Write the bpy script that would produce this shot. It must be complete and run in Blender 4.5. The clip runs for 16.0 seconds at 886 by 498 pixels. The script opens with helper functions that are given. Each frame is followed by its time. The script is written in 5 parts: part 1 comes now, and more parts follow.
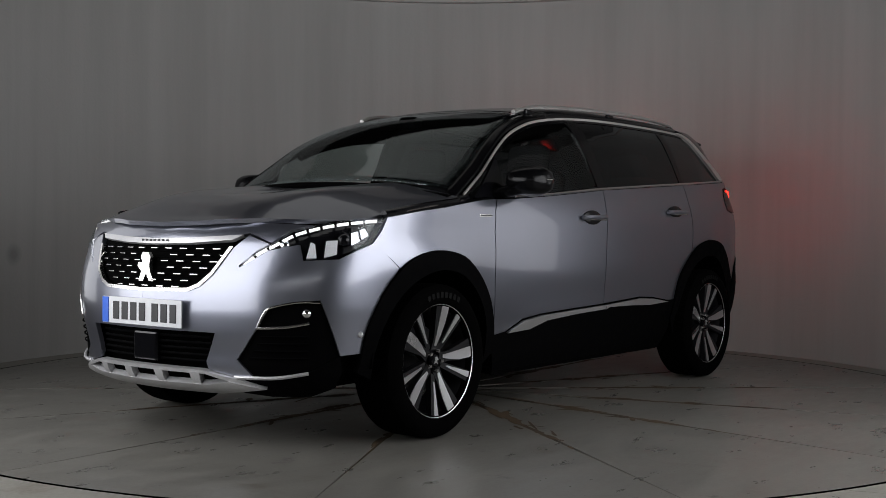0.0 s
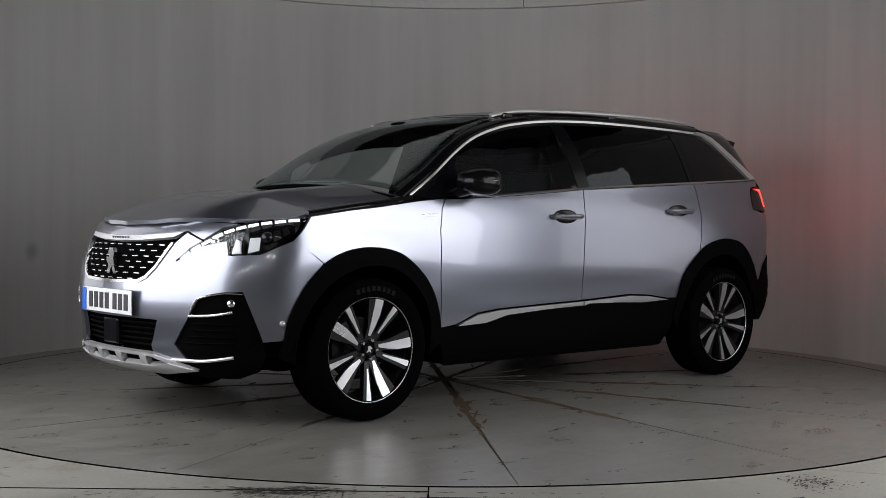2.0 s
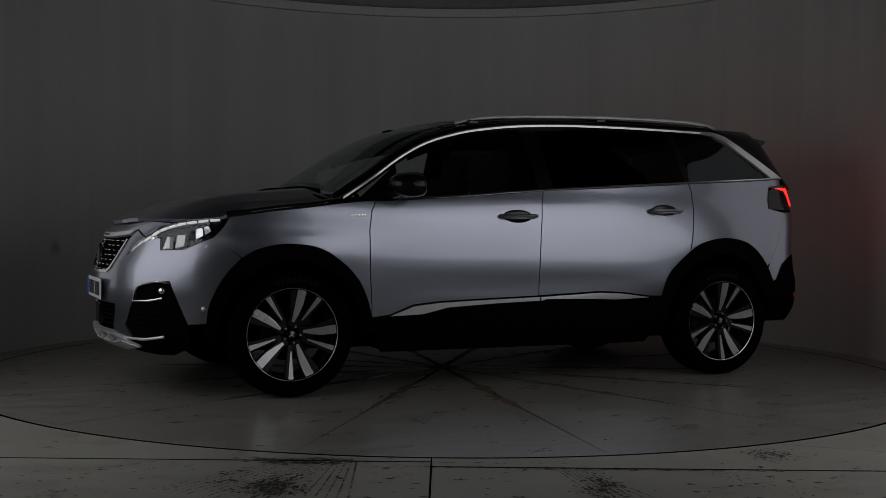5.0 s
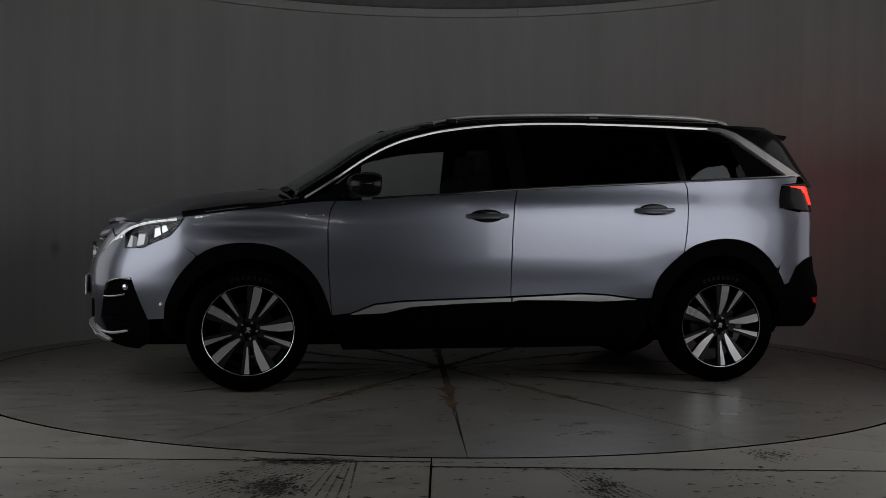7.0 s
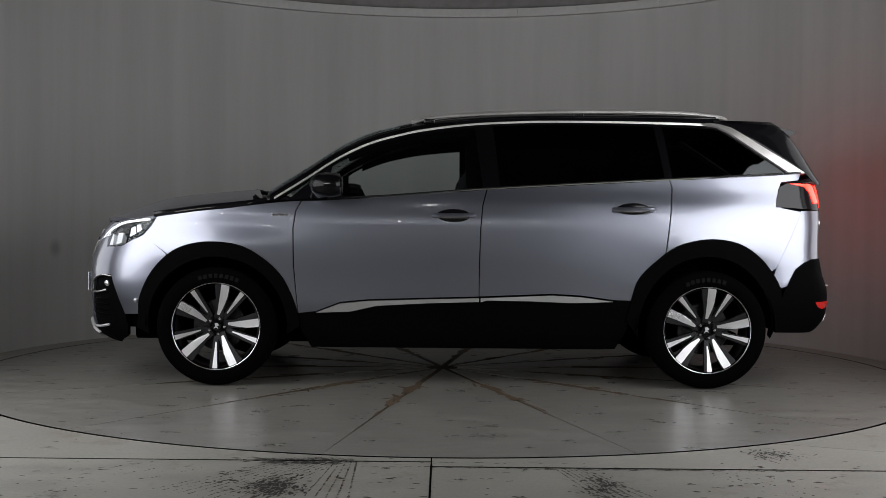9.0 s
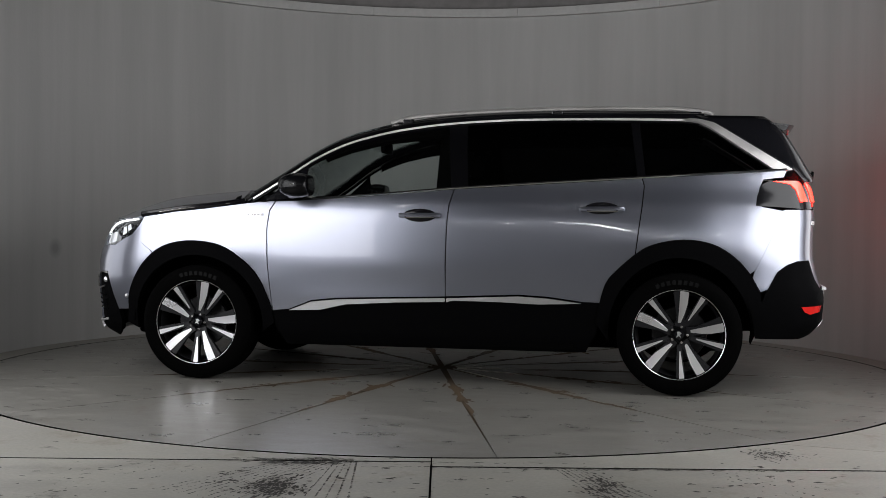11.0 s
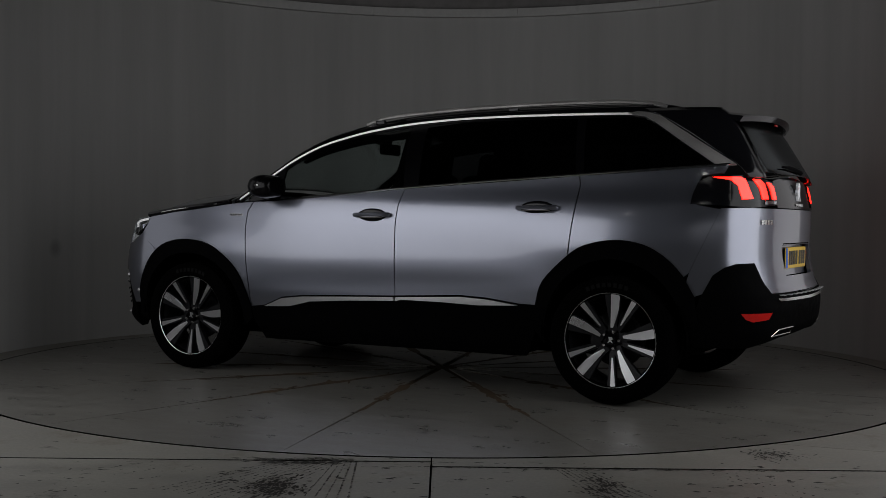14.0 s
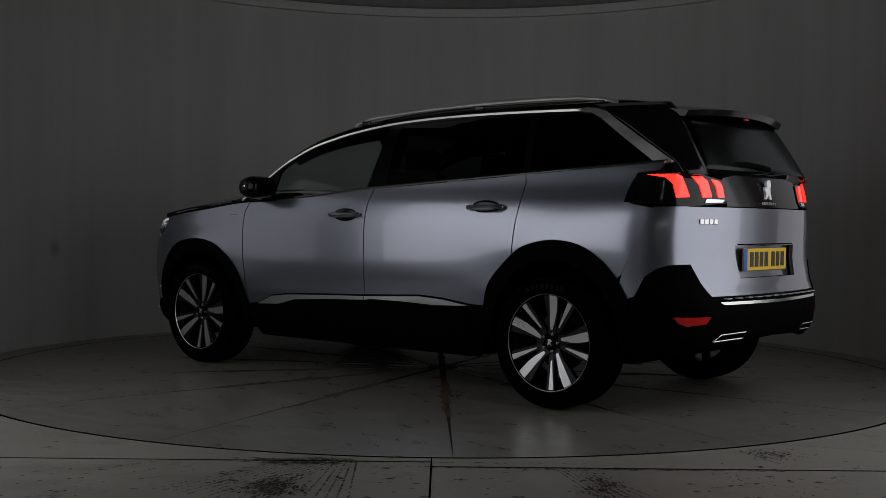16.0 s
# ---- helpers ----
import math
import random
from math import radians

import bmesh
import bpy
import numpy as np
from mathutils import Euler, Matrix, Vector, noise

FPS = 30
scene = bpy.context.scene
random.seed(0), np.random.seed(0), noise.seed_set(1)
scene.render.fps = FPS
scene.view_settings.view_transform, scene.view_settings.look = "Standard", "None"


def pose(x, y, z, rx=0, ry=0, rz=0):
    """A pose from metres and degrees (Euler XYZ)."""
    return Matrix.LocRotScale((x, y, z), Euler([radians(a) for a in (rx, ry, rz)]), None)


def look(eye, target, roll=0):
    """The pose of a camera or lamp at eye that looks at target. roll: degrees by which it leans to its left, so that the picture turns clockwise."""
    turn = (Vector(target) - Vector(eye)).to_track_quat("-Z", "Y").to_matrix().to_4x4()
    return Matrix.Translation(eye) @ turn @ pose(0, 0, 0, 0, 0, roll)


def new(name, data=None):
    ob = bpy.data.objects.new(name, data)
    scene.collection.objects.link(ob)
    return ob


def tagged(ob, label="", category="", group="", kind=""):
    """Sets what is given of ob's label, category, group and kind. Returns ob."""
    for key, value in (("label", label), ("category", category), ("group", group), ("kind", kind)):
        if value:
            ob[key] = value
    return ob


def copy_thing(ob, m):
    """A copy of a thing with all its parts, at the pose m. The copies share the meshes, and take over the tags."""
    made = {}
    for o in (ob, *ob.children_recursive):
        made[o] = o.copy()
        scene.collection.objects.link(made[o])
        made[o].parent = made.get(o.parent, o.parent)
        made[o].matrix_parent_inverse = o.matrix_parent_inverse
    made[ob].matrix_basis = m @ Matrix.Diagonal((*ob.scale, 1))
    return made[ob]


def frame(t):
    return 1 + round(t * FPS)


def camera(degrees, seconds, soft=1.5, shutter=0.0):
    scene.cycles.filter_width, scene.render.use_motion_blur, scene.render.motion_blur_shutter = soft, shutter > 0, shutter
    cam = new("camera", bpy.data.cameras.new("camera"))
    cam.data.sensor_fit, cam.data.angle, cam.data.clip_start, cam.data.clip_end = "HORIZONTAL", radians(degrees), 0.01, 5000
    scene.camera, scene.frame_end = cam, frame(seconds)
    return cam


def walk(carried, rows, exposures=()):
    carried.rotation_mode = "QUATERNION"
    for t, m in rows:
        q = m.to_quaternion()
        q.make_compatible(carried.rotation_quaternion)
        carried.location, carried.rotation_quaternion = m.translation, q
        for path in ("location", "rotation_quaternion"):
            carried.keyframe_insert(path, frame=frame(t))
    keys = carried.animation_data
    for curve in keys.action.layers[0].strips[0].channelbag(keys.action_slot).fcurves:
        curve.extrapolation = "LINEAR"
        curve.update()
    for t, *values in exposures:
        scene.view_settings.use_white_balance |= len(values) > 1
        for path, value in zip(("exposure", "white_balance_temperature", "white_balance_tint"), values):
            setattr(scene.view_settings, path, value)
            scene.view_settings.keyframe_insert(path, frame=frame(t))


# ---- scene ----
cam = camera(41.765, 16.0, soft=0.75)
PATH = [
    (0.0, look((0.0459, -6.7603, 0.9262), (-0.0070, 0.2385, 0.8076), 0.467)),
    (1.5, look((0.0459, -6.7603, 0.9262), (-0.0070, 0.2385, 0.8076), 0.467)),
    (2.0, look((0.0217, -7.1167, 0.9362), (-0.0085, -0.1181, 0.7987), 0.504)),
    (2.5, look((0.0097, -7.3887, 0.9482), (-0.0065, -0.3904, 0.7962), 0.538)),
    (3.0, look((0.0045, -7.5232, 0.9548), (-0.0025, -0.5251, 0.7923), 0.552)),
    (3.5, look((0.0012, -7.6248, 0.9601), (-0.0047, -0.6268, 0.7949), 0.561)),
    (4.0, look((0.0000, -7.6639, 0.9619), (-0.0029, -0.6659, 0.7954), 0.567)),
    (16.0, look((0.0000, -7.6639, 0.9619), (-0.0029, -0.6659, 0.7954), 0.567)),
]
STOPS = [(0.0, 0.23, 6500, 9), (1.5, 0.49, 6500, 9), (2.5, 0.61, 6500, 9), (3.0, 0.13, 6500, 9), (3.5, -0.34, 6500, 9), (4.0, -0.89, 6500, 9), (5.2, -1.39, 6500, 9), (6.5, -1.34, 6500, 9), (7.0, -1.04, 6500, 9), (7.5, -0.74, 6500, 9), (8.0, -0.34, 6500, 9), (8.5, 0.11, 6500, 9), (9.0, 0.41, 6500, 9), (10.2, 0.71, 6500, 9), (11.5, 0.46, 6500, 9), (12.3, -0.14, 6500, 9), (13.0, -0.64, 6500, 9), (14.0, -1.04, 6500, 9), (15.0, -1.22, 6500, 9), (16.0, -1.25, 6500, 9)]
walk(cam, PATH, STOPS)

# the turntable's angle in degrees, second by second, and the car's stand on it
TURN = [(0.0, 233.36), (1.0, 227.52), (2.0, 221.68), (3.0, 215.84), (4.0, 210.00), (5.0, 204.16), (6.0, 198.32), (7.0, 192.48), (8.0, 186.63), (9.0, 180.79), (10.0, 174.95), (11.0, 169.11), (12.0, 163.27), (13.0, 157.43), (14.0, 151.59), (15.0, 145.75), (16.0, 139.91)]
STAND = (-0.1008, 0.0788)

# ---- light: broad soft boxes along both sides of the opening, lamps, added ceiling fill ----
world = bpy.data.worlds.new("studio_dark")
scene.world = world
world.use_nodes = True
world.node_tree.nodes["Background"].inputs[0].default_value = (0.5, 0.5, 0.52, 1)
world.node_tree.nodes["Background"].inputs[1].default_value = 0.002


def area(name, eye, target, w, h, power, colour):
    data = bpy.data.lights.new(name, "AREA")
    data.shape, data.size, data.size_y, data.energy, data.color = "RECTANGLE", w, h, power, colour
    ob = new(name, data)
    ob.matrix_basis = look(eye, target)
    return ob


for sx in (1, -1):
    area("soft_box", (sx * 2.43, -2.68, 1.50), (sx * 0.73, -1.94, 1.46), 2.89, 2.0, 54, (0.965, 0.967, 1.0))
    area("side_light", (sx * 3.08, -0.58, 1.45), (0, -0.58, 1.45), 1.5, 1.9, 7, (0.965, 0.967, 1.0))
# small lamps hung in the dark hall behind the camera, and an added, unseen row under the ceiling before the opening
# that lights the floor
LAMPS = [(-3.4, -10.8, 2.1, 9), (-2.5, -10.6, 1.8, 9), (-1.9, -10.9, 2.3, 9), (-1.0, -10.7, 2.0, 9), (-0.4, -10.9, 2.35, 9), (0.4, -10.6, 2.2, 9), (1.1, -10.8, 1.9, 9), (1.9, -10.7, 2.25, 9), (2.9, -10.9, 2.0, 9)]
for x, y, z, power in LAMPS + [(-1.9, -4.4, 3.15, 2), (0.0, -4.4, 3.15, 2), (1.9, -4.4, 3.15, 2)]:
    data = bpy.data.lights.new("hall_and_fill_lamp", "POINT")
    data.energy, data.shadow_soft_size, data.color = power, 0.06, (1.0, 0.985, 0.955)
    new("hall_and_fill_lamp", data).matrix_basis = pose(x, y, z)

# an added, unseen area lamp over the turntable that lifts the floor light
area("overhead_fill", (0, 0.75, 3.55), (0, 0.75, 0), 3.2, 1.4, 3, (1.0, 0.985, 0.96))

# ---- materials ----
def shader(name, base, rough=0.5, metal=0.0, coat=0.0, spec=0.5):
    m = bpy.data.materials.new(name)
    m.use_nodes = True
    b = m.node_tree.nodes["Principled BSDF"]
    b.inputs["Base Color"].default_value = (*base, 1)
    b.inputs["Roughness"].default_value = rough
    b.inputs["Metallic"].default_value = metal
    b.inputs["Coat Weight"].default_value = coat
    b.inputs["Coat Roughness"].default_value = 0.04
    b.inputs["Specular IOR Level"].default_value = spec
    return m


def add(m, kind, **values):
    n = m.node_tree.nodes.new(kind)
    for k, v in values.items():
        if k in n.inputs:
            n.inputs[k].default_value = v
    return n


def coords(m, scale=(1, 1, 1)):
    c = add(m, "ShaderNodeTexCoord")
    g = add(m, "ShaderNodeMapping")
    g.inputs["Scale"].default_value = scale
    m.node_tree.links.new(c.outputs["Object"], g.inputs["Vector"])
    return g.outputs["Vector"]


def noise_out(m, vec, scale, detail=4.0, rough=0.55):
    n = add(m, "ShaderNodeTexNoise", Scale=scale, Detail=detail, Roughness=rough)
    m.node_tree.links.new(vec, n.inputs["Vector"])
    return n.outputs["Fac"]


def ramp(m, fac, lo, hi, a=(0, 0, 0), b=(1, 1, 1)):
    r = add(m, "ShaderNodeValToRGB")
    r.color_ramp.elements[0].position, r.color_ramp.elements[1].position = lo, hi
    r.color_ramp.elements[0].color, r.color_ramp.elements[1].color = (*a, 1), (*b, 1)
    m.node_tree.links.new(fac, r.inputs["Fac"])
    return r.outputs["Color"]


def blend(m, fac, a, b, mode="MIX"):
    n = add(m, "ShaderNodeMix")
    n.data_type, n.blend_type = "RGBA", mode
    for slot, v in ((0, fac), (6, a), (7, b)):
        if isinstance(v, (int, float)):
            n.inputs[slot].default_value = v
        elif isinstance(v, tuple):
            n.inputs[slot].default_value = (*v, 1)
        else:
            m.node_tree.links.new(v, n.inputs[slot])
    return n.outputs[2]


def wire(m, out, slot):
    m.node_tree.links.new(out, m.node_tree.nodes["Principled BSDF"].inputs[slot])


def relief(m, fac, strength, distance=0.01):
    b = add(m, "ShaderNodeBump", Strength=strength, Distance=distance)
    m.node_tree.links.new(fac, b.inputs["Height"])
    wire(m, b.outputs["Normal"], "Normal")


def varied(name, base, rough, metal=0.0, grain=60.0, amount=0.25, bump=0.1, coat=0.0, spec=0.5):
    m = shader(name, base, rough, metal, coat, spec)
    v = coords(m)
    f = noise_out(m, v, grain)
    g = noise_out(m, v, grain / 12)
    dark = tuple(c * (1 - amount) for c in base)
    light = tuple(min(1, c * (1 + amount)) for c in base)
    wire(m, blend(m, 0.5, ramp(m, f, 0.3, 0.7, dark, light), ramp(m, g, 0.3, 0.7, dark, light)), "Base Color")
    r = ramp(m, g, 0.3, 0.7, (rough * 0.85,) * 3, (min(1, rough * 1.15),) * 3)
    wire(m, r, "Roughness")
    if bump:
        relief(m, f, bump, 0.002)
    return m


def glass(name, tint, gloss=0.035, rough=0.015, rise=0.9):
    m = bpy.data.materials.new(name)
    m.use_nodes = True
    t = m.node_tree
    t.nodes.clear()
    out = t.nodes.new("ShaderNodeOutputMaterial")
    mix = t.nodes.new("ShaderNodeMixShader")
    clear = t.nodes.new("ShaderNodeBsdfTransparent")
    clear.inputs["Color"].default_value = (*tint, 1)
    shine = t.nodes.new("ShaderNodeBsdfGlossy")
    shine.inputs["Roughness"].default_value = rough
    shine.inputs["Color"].default_value = (0.9, 0.95, 0.97, 1)
    # thin sheet: gloss grows with the slant on either face
    slant = t.nodes.new("ShaderNodeLayerWeight")
    slant.inputs["Blend"].default_value = 0.5
    power = t.nodes.new("ShaderNodeMath")
    power.operation = "POWER"
    power.inputs[1].default_value = 5.0
    scale = t.nodes.new("ShaderNodeMath")
    scale.operation = "MULTIPLY_ADD"
    scale.inputs[1].default_value = rise
    scale.inputs[2].default_value = gloss
    t.links.new(slant.outputs["Facing"], power.inputs[0])
    t.links.new(power.outputs[0], scale.inputs[0])
    t.links.new(scale.outputs[0], mix.inputs[0])
    t.links.new(clear.outputs[0], mix.inputs[1])
    t.links.new(shine.outputs[0], mix.inputs[2])
    t.links.new(mix.outputs[0], out.inputs["Surface"])
    return m


def glowing(name, colour, strength, base):
    m = shader(name, base, 0.25, 0.0, 0.6)
    b = m.node_tree.nodes["Principled BSDF"]
    b.inputs["Emission Color"].default_value = (*colour, 1)
    b.inputs["Emission Strength"].default_value = strength
    return m


def car_paint():
    m = shader("silver_grey_metallic_paint", (0.32, 0.33, 0.38), 0.28, 0.94, 0.8)
    v = coords(m)
    fl = noise_out(m, v, 900.0, 1.0)
    big = noise_out(m, v, 1.6, 3.0)
    wire(m, blend(m, 0.7, ramp(m, fl, 0.3, 0.7, (0.245, 0.254, 0.304), (0.281, 0.293, 0.349)), ramp(m, big, 0.3, 0.7, (0.252, 0.262, 0.311), (0.278, 0.289, 0.342))), "Base Color")
    return m


def concrete(name, seed, tone=(1.0, 1.0, 1.0), dull=0.0):
    """Power-floated grey concrete: cloudy mottling, ochre and dark stains, fine grain."""
    m = shader(name, (0.3, 0.3, 0.29), 0.38)
    v = coords(m)
    big = noise_out(m, v, 0.8 + seed * 0.1, 5.0, 0.6)
    mid = noise_out(m, coords(m, (1, 2.2, 1)), 3.6, 8.0, 0.68)
    fine = noise_out(m, v, 60.0, 4.0)
    patch = noise_out(m, coords(m, (1.3, 1, 1)), 2.2 + seed * 0.3, 7.0, 0.7)
    c = ramp(m, mid, 0.30, 0.72, (0.19, 0.188, 0.18), (0.46, 0.45, 0.42))
    c = blend(m, 0.45, c, ramp(m, big, 0.3, 0.72, (0.25, 0.245, 0.23), (0.43, 0.43, 0.41)))
    c = blend(m, ramp(m, patch, 0.58, 0.78), c, (0.15, 0.115, 0.065))
    c = blend(m, ramp(m, noise_out(m, v, 4.0, 8.0, 0.75), 0.61, 0.70), c, (0.055, 0.05, 0.045))
    c = blend(m, 0.16, c, ramp(m, fine, 0.3, 0.7, (0.12, 0.12, 0.12), (0.5, 0.5, 0.5)))
    c = blend(m, 1.0, c, tone, "MULTIPLY")
    wire(m, c, "Base Color")
    wire(m, ramp(m, mid, 0.3, 0.75, (0.24 + dull,) * 3, (0.44 + dull,) * 3), "Roughness")
    relief(m, fine, 0.05, 0.003)
    return m


def wall_paint():
    m = shader("grey_cyclorama_paint", (0.39, 0.387, 0.378), 0.75)
    ripple = noise_out(m, coords(m, (1.7, 1.7, 0.10)), 2.6, 5.0, 0.6)
    broad = noise_out(m, coords(m), 0.6, 3.0)
    fine = noise_out(m, coords(m), 45.0, 3.0)
    # grazing light on the wall's upright ripples, put into the colour
    c = ramp(m, ripple, 0.33, 0.68, (0.395, 0.390, 0.378), (0.495, 0.490, 0.478))
    c = blend(m, 0.4, c, ramp(m, broad, 0.3, 0.7, (0.422, 0.418, 0.406), (0.483, 0.479, 0.467)))
    # one round dark smudge
    spot = add(m, "ShaderNodeVectorMath")
    spot.operation = "DISTANCE"
    spot.inputs[1].default_value = (-2.955, 1.16, 0.73)
    m.node_tree.links.new(coords(m), spot.inputs[0])
    c = blend(m, ramp(m, spot.outputs["Value"], 0.025, 0.085, (0.55, 0.55, 0.55), (0, 0, 0)), c, (0.19, 0.186, 0.178))
    wire(m, c, "Base Color")
    relief(m, blend(m, 0.3, ripple, fine), 0.16, 0.03)
    return m


PAINT = car_paint()
PLASTIC = varied("grained_black_plastic", (0.0014, 0.0014, 0.0016), 0.7, grain=260.0, bump=0.12, spec=0.02)
GLOSS = varied("gloss_black_trim", (0.004, 0.004, 0.005), 0.12, grain=30.0, bump=0.0, coat=0.0, spec=0.35)
CHROME = varied("satin_chrome", (0.72, 0.71, 0.70), 0.2, 1.0, grain=40.0, amount=0.06, bump=0.0)
SKID = varied("silver_painted_plastic", (0.55, 0.55, 0.56), 0.34, 0.6, grain=120.0, amount=0.08, bump=0.02)
RUBBER = varied("tyre_rubber", (0.0012, 0.0012, 0.0012), 0.9, grain=90.0, bump=0.25, spec=0.015)
DARK = varied("matt_black_underbody", (0.001, 0.001, 0.001), 0.95, grain=20.0, bump=0.0, spec=0.02)
ALLOY = varied("machined_alloy", (0.74, 0.74, 0.75), 0.30, 0.95, grain=12.0, amount=0.04, bump=0.0)
GUNMETAL = varied("dark_painted_alloy", (0.007, 0.007, 0.008), 0.35, 0.0, grain=60.0, bump=0.0, spec=0.25)
STEEL = varied("bare_steel", (0.45, 0.44, 0.43), 0.35, 1.0, grain=50.0)
CLOTH = varied("dark_seat_fabric", (0.010, 0.010, 0.011), 0.95, grain=220.0, bump=0.04, spec=0.03)
CLEAR = glass("clear_window_glass", (0.80, 0.84, 0.83))
PRIVACY = glass("privacy_glass", (0.05, 0.052, 0.056))
HATCH_GLASS = glass("rear_privacy_glass", (0.06, 0.062, 0.066), 0.025, 0.2, 0.35)
LENS = glass("lamp_lens", (0.93, 0.94, 0.95), 0.03)
SHELL = varied("satin_black_mirror_shell", (0.003, 0.003, 0.0035), 0.2, grain=60.0, bump=0.0, spec=0.2)
PILLAR = varied("black_pillar_film", (0.0025, 0.0025, 0.003), 0.22, grain=40.0, bump=0.0, spec=0.2)
SATIN = varied("brushed_satin_trim", (0.70, 0.68, 0.66), 0.40, 0.9, grain=70.0, amount=0.05, bump=0.0)
# pale colour stands in for bright reflections on lamp inserts and rear emblem
PALE = varied("pale_painted_reflection", (0.82, 0.83, 0.85), 0.35, 0.1, grain=60.0, amount=0.04, bump=0.0)
REFLECTOR = varied("lamp_reflector", (0.85, 0.86, 0.88), 0.12, 1.0, grain=60.0, amount=0.03, bump=0.0)
RED_GLOW = glowing("red_tail_light", (1.0, 0.011, 0.006), 13.0, (0.45, 0.01, 0.01))
# red reflectors give no light; a faint glow stands in for their shine
RED_LENS = glowing("red_lens_faint_glow", (1.0, 0.02, 0.01), 0.05, (0.40, 0.01, 0.008))
WHITE_GLOW = glowing("daylight_lamp_strip", (1.0, 1.0, 1.0), 0.9, (0.8, 0.8, 0.8))
PLATE_W = varied("white_plate", (0.62, 0.63, 0.65), 0.35, grain=80.0, amount=0.04, bump=0.0)
PLATE_Y = varied("yellow_plate", (0.72, 0.46, 0.02), 0.35, grain=80.0, amount=0.06, bump=0.0)
BLUE = varied("blue_band", (0.01, 0.10, 0.55), 0.4, grain=80.0, amount=0.1, bump=0.0)
INK = varied("black_ink", (0.02, 0.02, 0.022), 0.5, grain=80.0, bump=0.0)
INK_FAINT = varied("raised_tyre_lettering", (0.0022, 0.0022, 0.0022), 0.7, grain=80.0, bump=0.0, spec=0.1)
TABLE = concrete("turntable_concrete", 0, (0.50, 0.485, 0.455))
FLOOR = concrete("floor_concrete", 1, (0.72, 0.70, 0.645), 0.16)
RUST = varied("rust_stain", (0.075, 0.047, 0.022), 0.8, grain=35.0, amount=0.55, bump=0.2)
SCUFF = varied("black_tyre_rubber_mark", (0.014, 0.0115, 0.0085), 0.75, grain=60.0, amount=0.4, bump=0.1)
WALL = wall_paint()
SOOT = varied("dark_ceiling_board", (0.012, 0.012, 0.0115), 0.95, grain=12.0, bump=0.0, spec=0.03)
DULL = varied("dull_grey_board", (0.22, 0.21, 0.205), 0.85, grain=12.0)
TRIM = varied("pale_rim_paint", (0.5, 0.495, 0.48), 0.6, grain=25.0, amount=0.1)

# ---- mesh tools ----
from mathutils.geometry import delaunay_2d_cdt


def part(name, bm, material, parent=None, label="", smooth=False):
    """Links a bmesh as one mesh object under its thing."""
    me = bpy.data.meshes.new(name)
    bmesh.ops.recalc_face_normals(bm, faces=bm.faces[:])
    bm.to_mesh(me)
    bm.free()
    me.materials.append(material)
    if smooth:
        for p in me.polygons:
            p.use_smooth = True
        me.set_sharp_from_angle(angle=radians(38))
    ob = new(name, me)
    if parent is not None:
        ob.parent = parent
    if label:
        tagged(ob, label)
    return ob


def thing(name, label, category, group="", at=(0, 0, 0)):
    ob = new(name)
    ob.location = at
    ob.empty_display_size = 0.1
    return tagged(ob, label, category, group)


def box(bm, centre, size, bevel=0.0, turn=None, seg=2):
    m = Matrix.Translation(centre) @ (turn.to_4x4() if turn is not None else Matrix()) @ Matrix.Diagonal((*size, 1))
    made = bmesh.ops.create_cube(bm, size=1, matrix=m)["verts"]
    if bevel:
        edges = {e for v in made for e in v.link_edges}
        bmesh.ops.bevel(bm, geom=list(edges), offset=bevel, segments=seg, affect="EDGES", profile=0.5)
    return bm


def tube(bm, path, radius, sides=8, flat=1.0):
    """A rod along a path; flat squeezes it upright."""
    path = [Vector(p) for p in path]
    rings = []
    for i, p in enumerate(path):
        d = (path[min(i + 1, len(path) - 1)] - path[max(i - 1, 0)]).normalized()
        side = d.cross(Vector((0, 0, 1)))
        side = side.normalized() if side.length > 1e-4 else Vector((1, 0, 0))
        up = side.cross(d)
        r = radius[i] if isinstance(radius, (list, tuple)) else radius
        rings.append([bm.verts.new(p + side * r * math.cos(a) + up * r * flat * math.sin(a)) for a in (2 * math.pi * k / sides for k in range(sides))])
    for a, b in zip(rings, rings[1:]):
        for k in range(sides):
            bm.faces.new((a[k], a[(k + 1) % sides], b[(k + 1) % sides], b[k]))
    bm.faces.new(rings[0])
    bm.faces.new(rings[-1])
    return bm


def lathe(bm, profile, centre=(0, 0, 0), sides=64, close=False):
    """Turns (radius, y) points about the y axis."""
    rings = []
    for r, y in profile:
        rings.append([bm.verts.new((centre[0] + r * math.cos(a), centre[1] + y, centre[2] + r * math.sin(a))) for a in (2 * math.pi * k / sides for k in range(sides))])
    for a, b in zip(rings, rings[1:]):
        for k in range(sides):
            bm.faces.new((a[k], a[(k + 1) % sides], b[(k + 1) % sides], b[k]))
    if close:
        bm.faces.new(rings[0])
        bm.faces.new(rings[-1])
    return bm


def prism(bm, poly, low, high, place):
    """A flat polygon given depth: place(a, b, c) sets its points."""
    lo = [bm.verts.new(place(a, b, low)) for a, b in poly]
    hi = [bm.verts.new(place(a, b, high)) for a, b in poly]
    n = len(poly)
    bm.faces.new(lo)
    bm.faces.new(hi)
    for i in range(n):
        bm.faces.new((lo[i], lo[(i + 1) % n], hi[(i + 1) % n], hi[i]))
    return bm


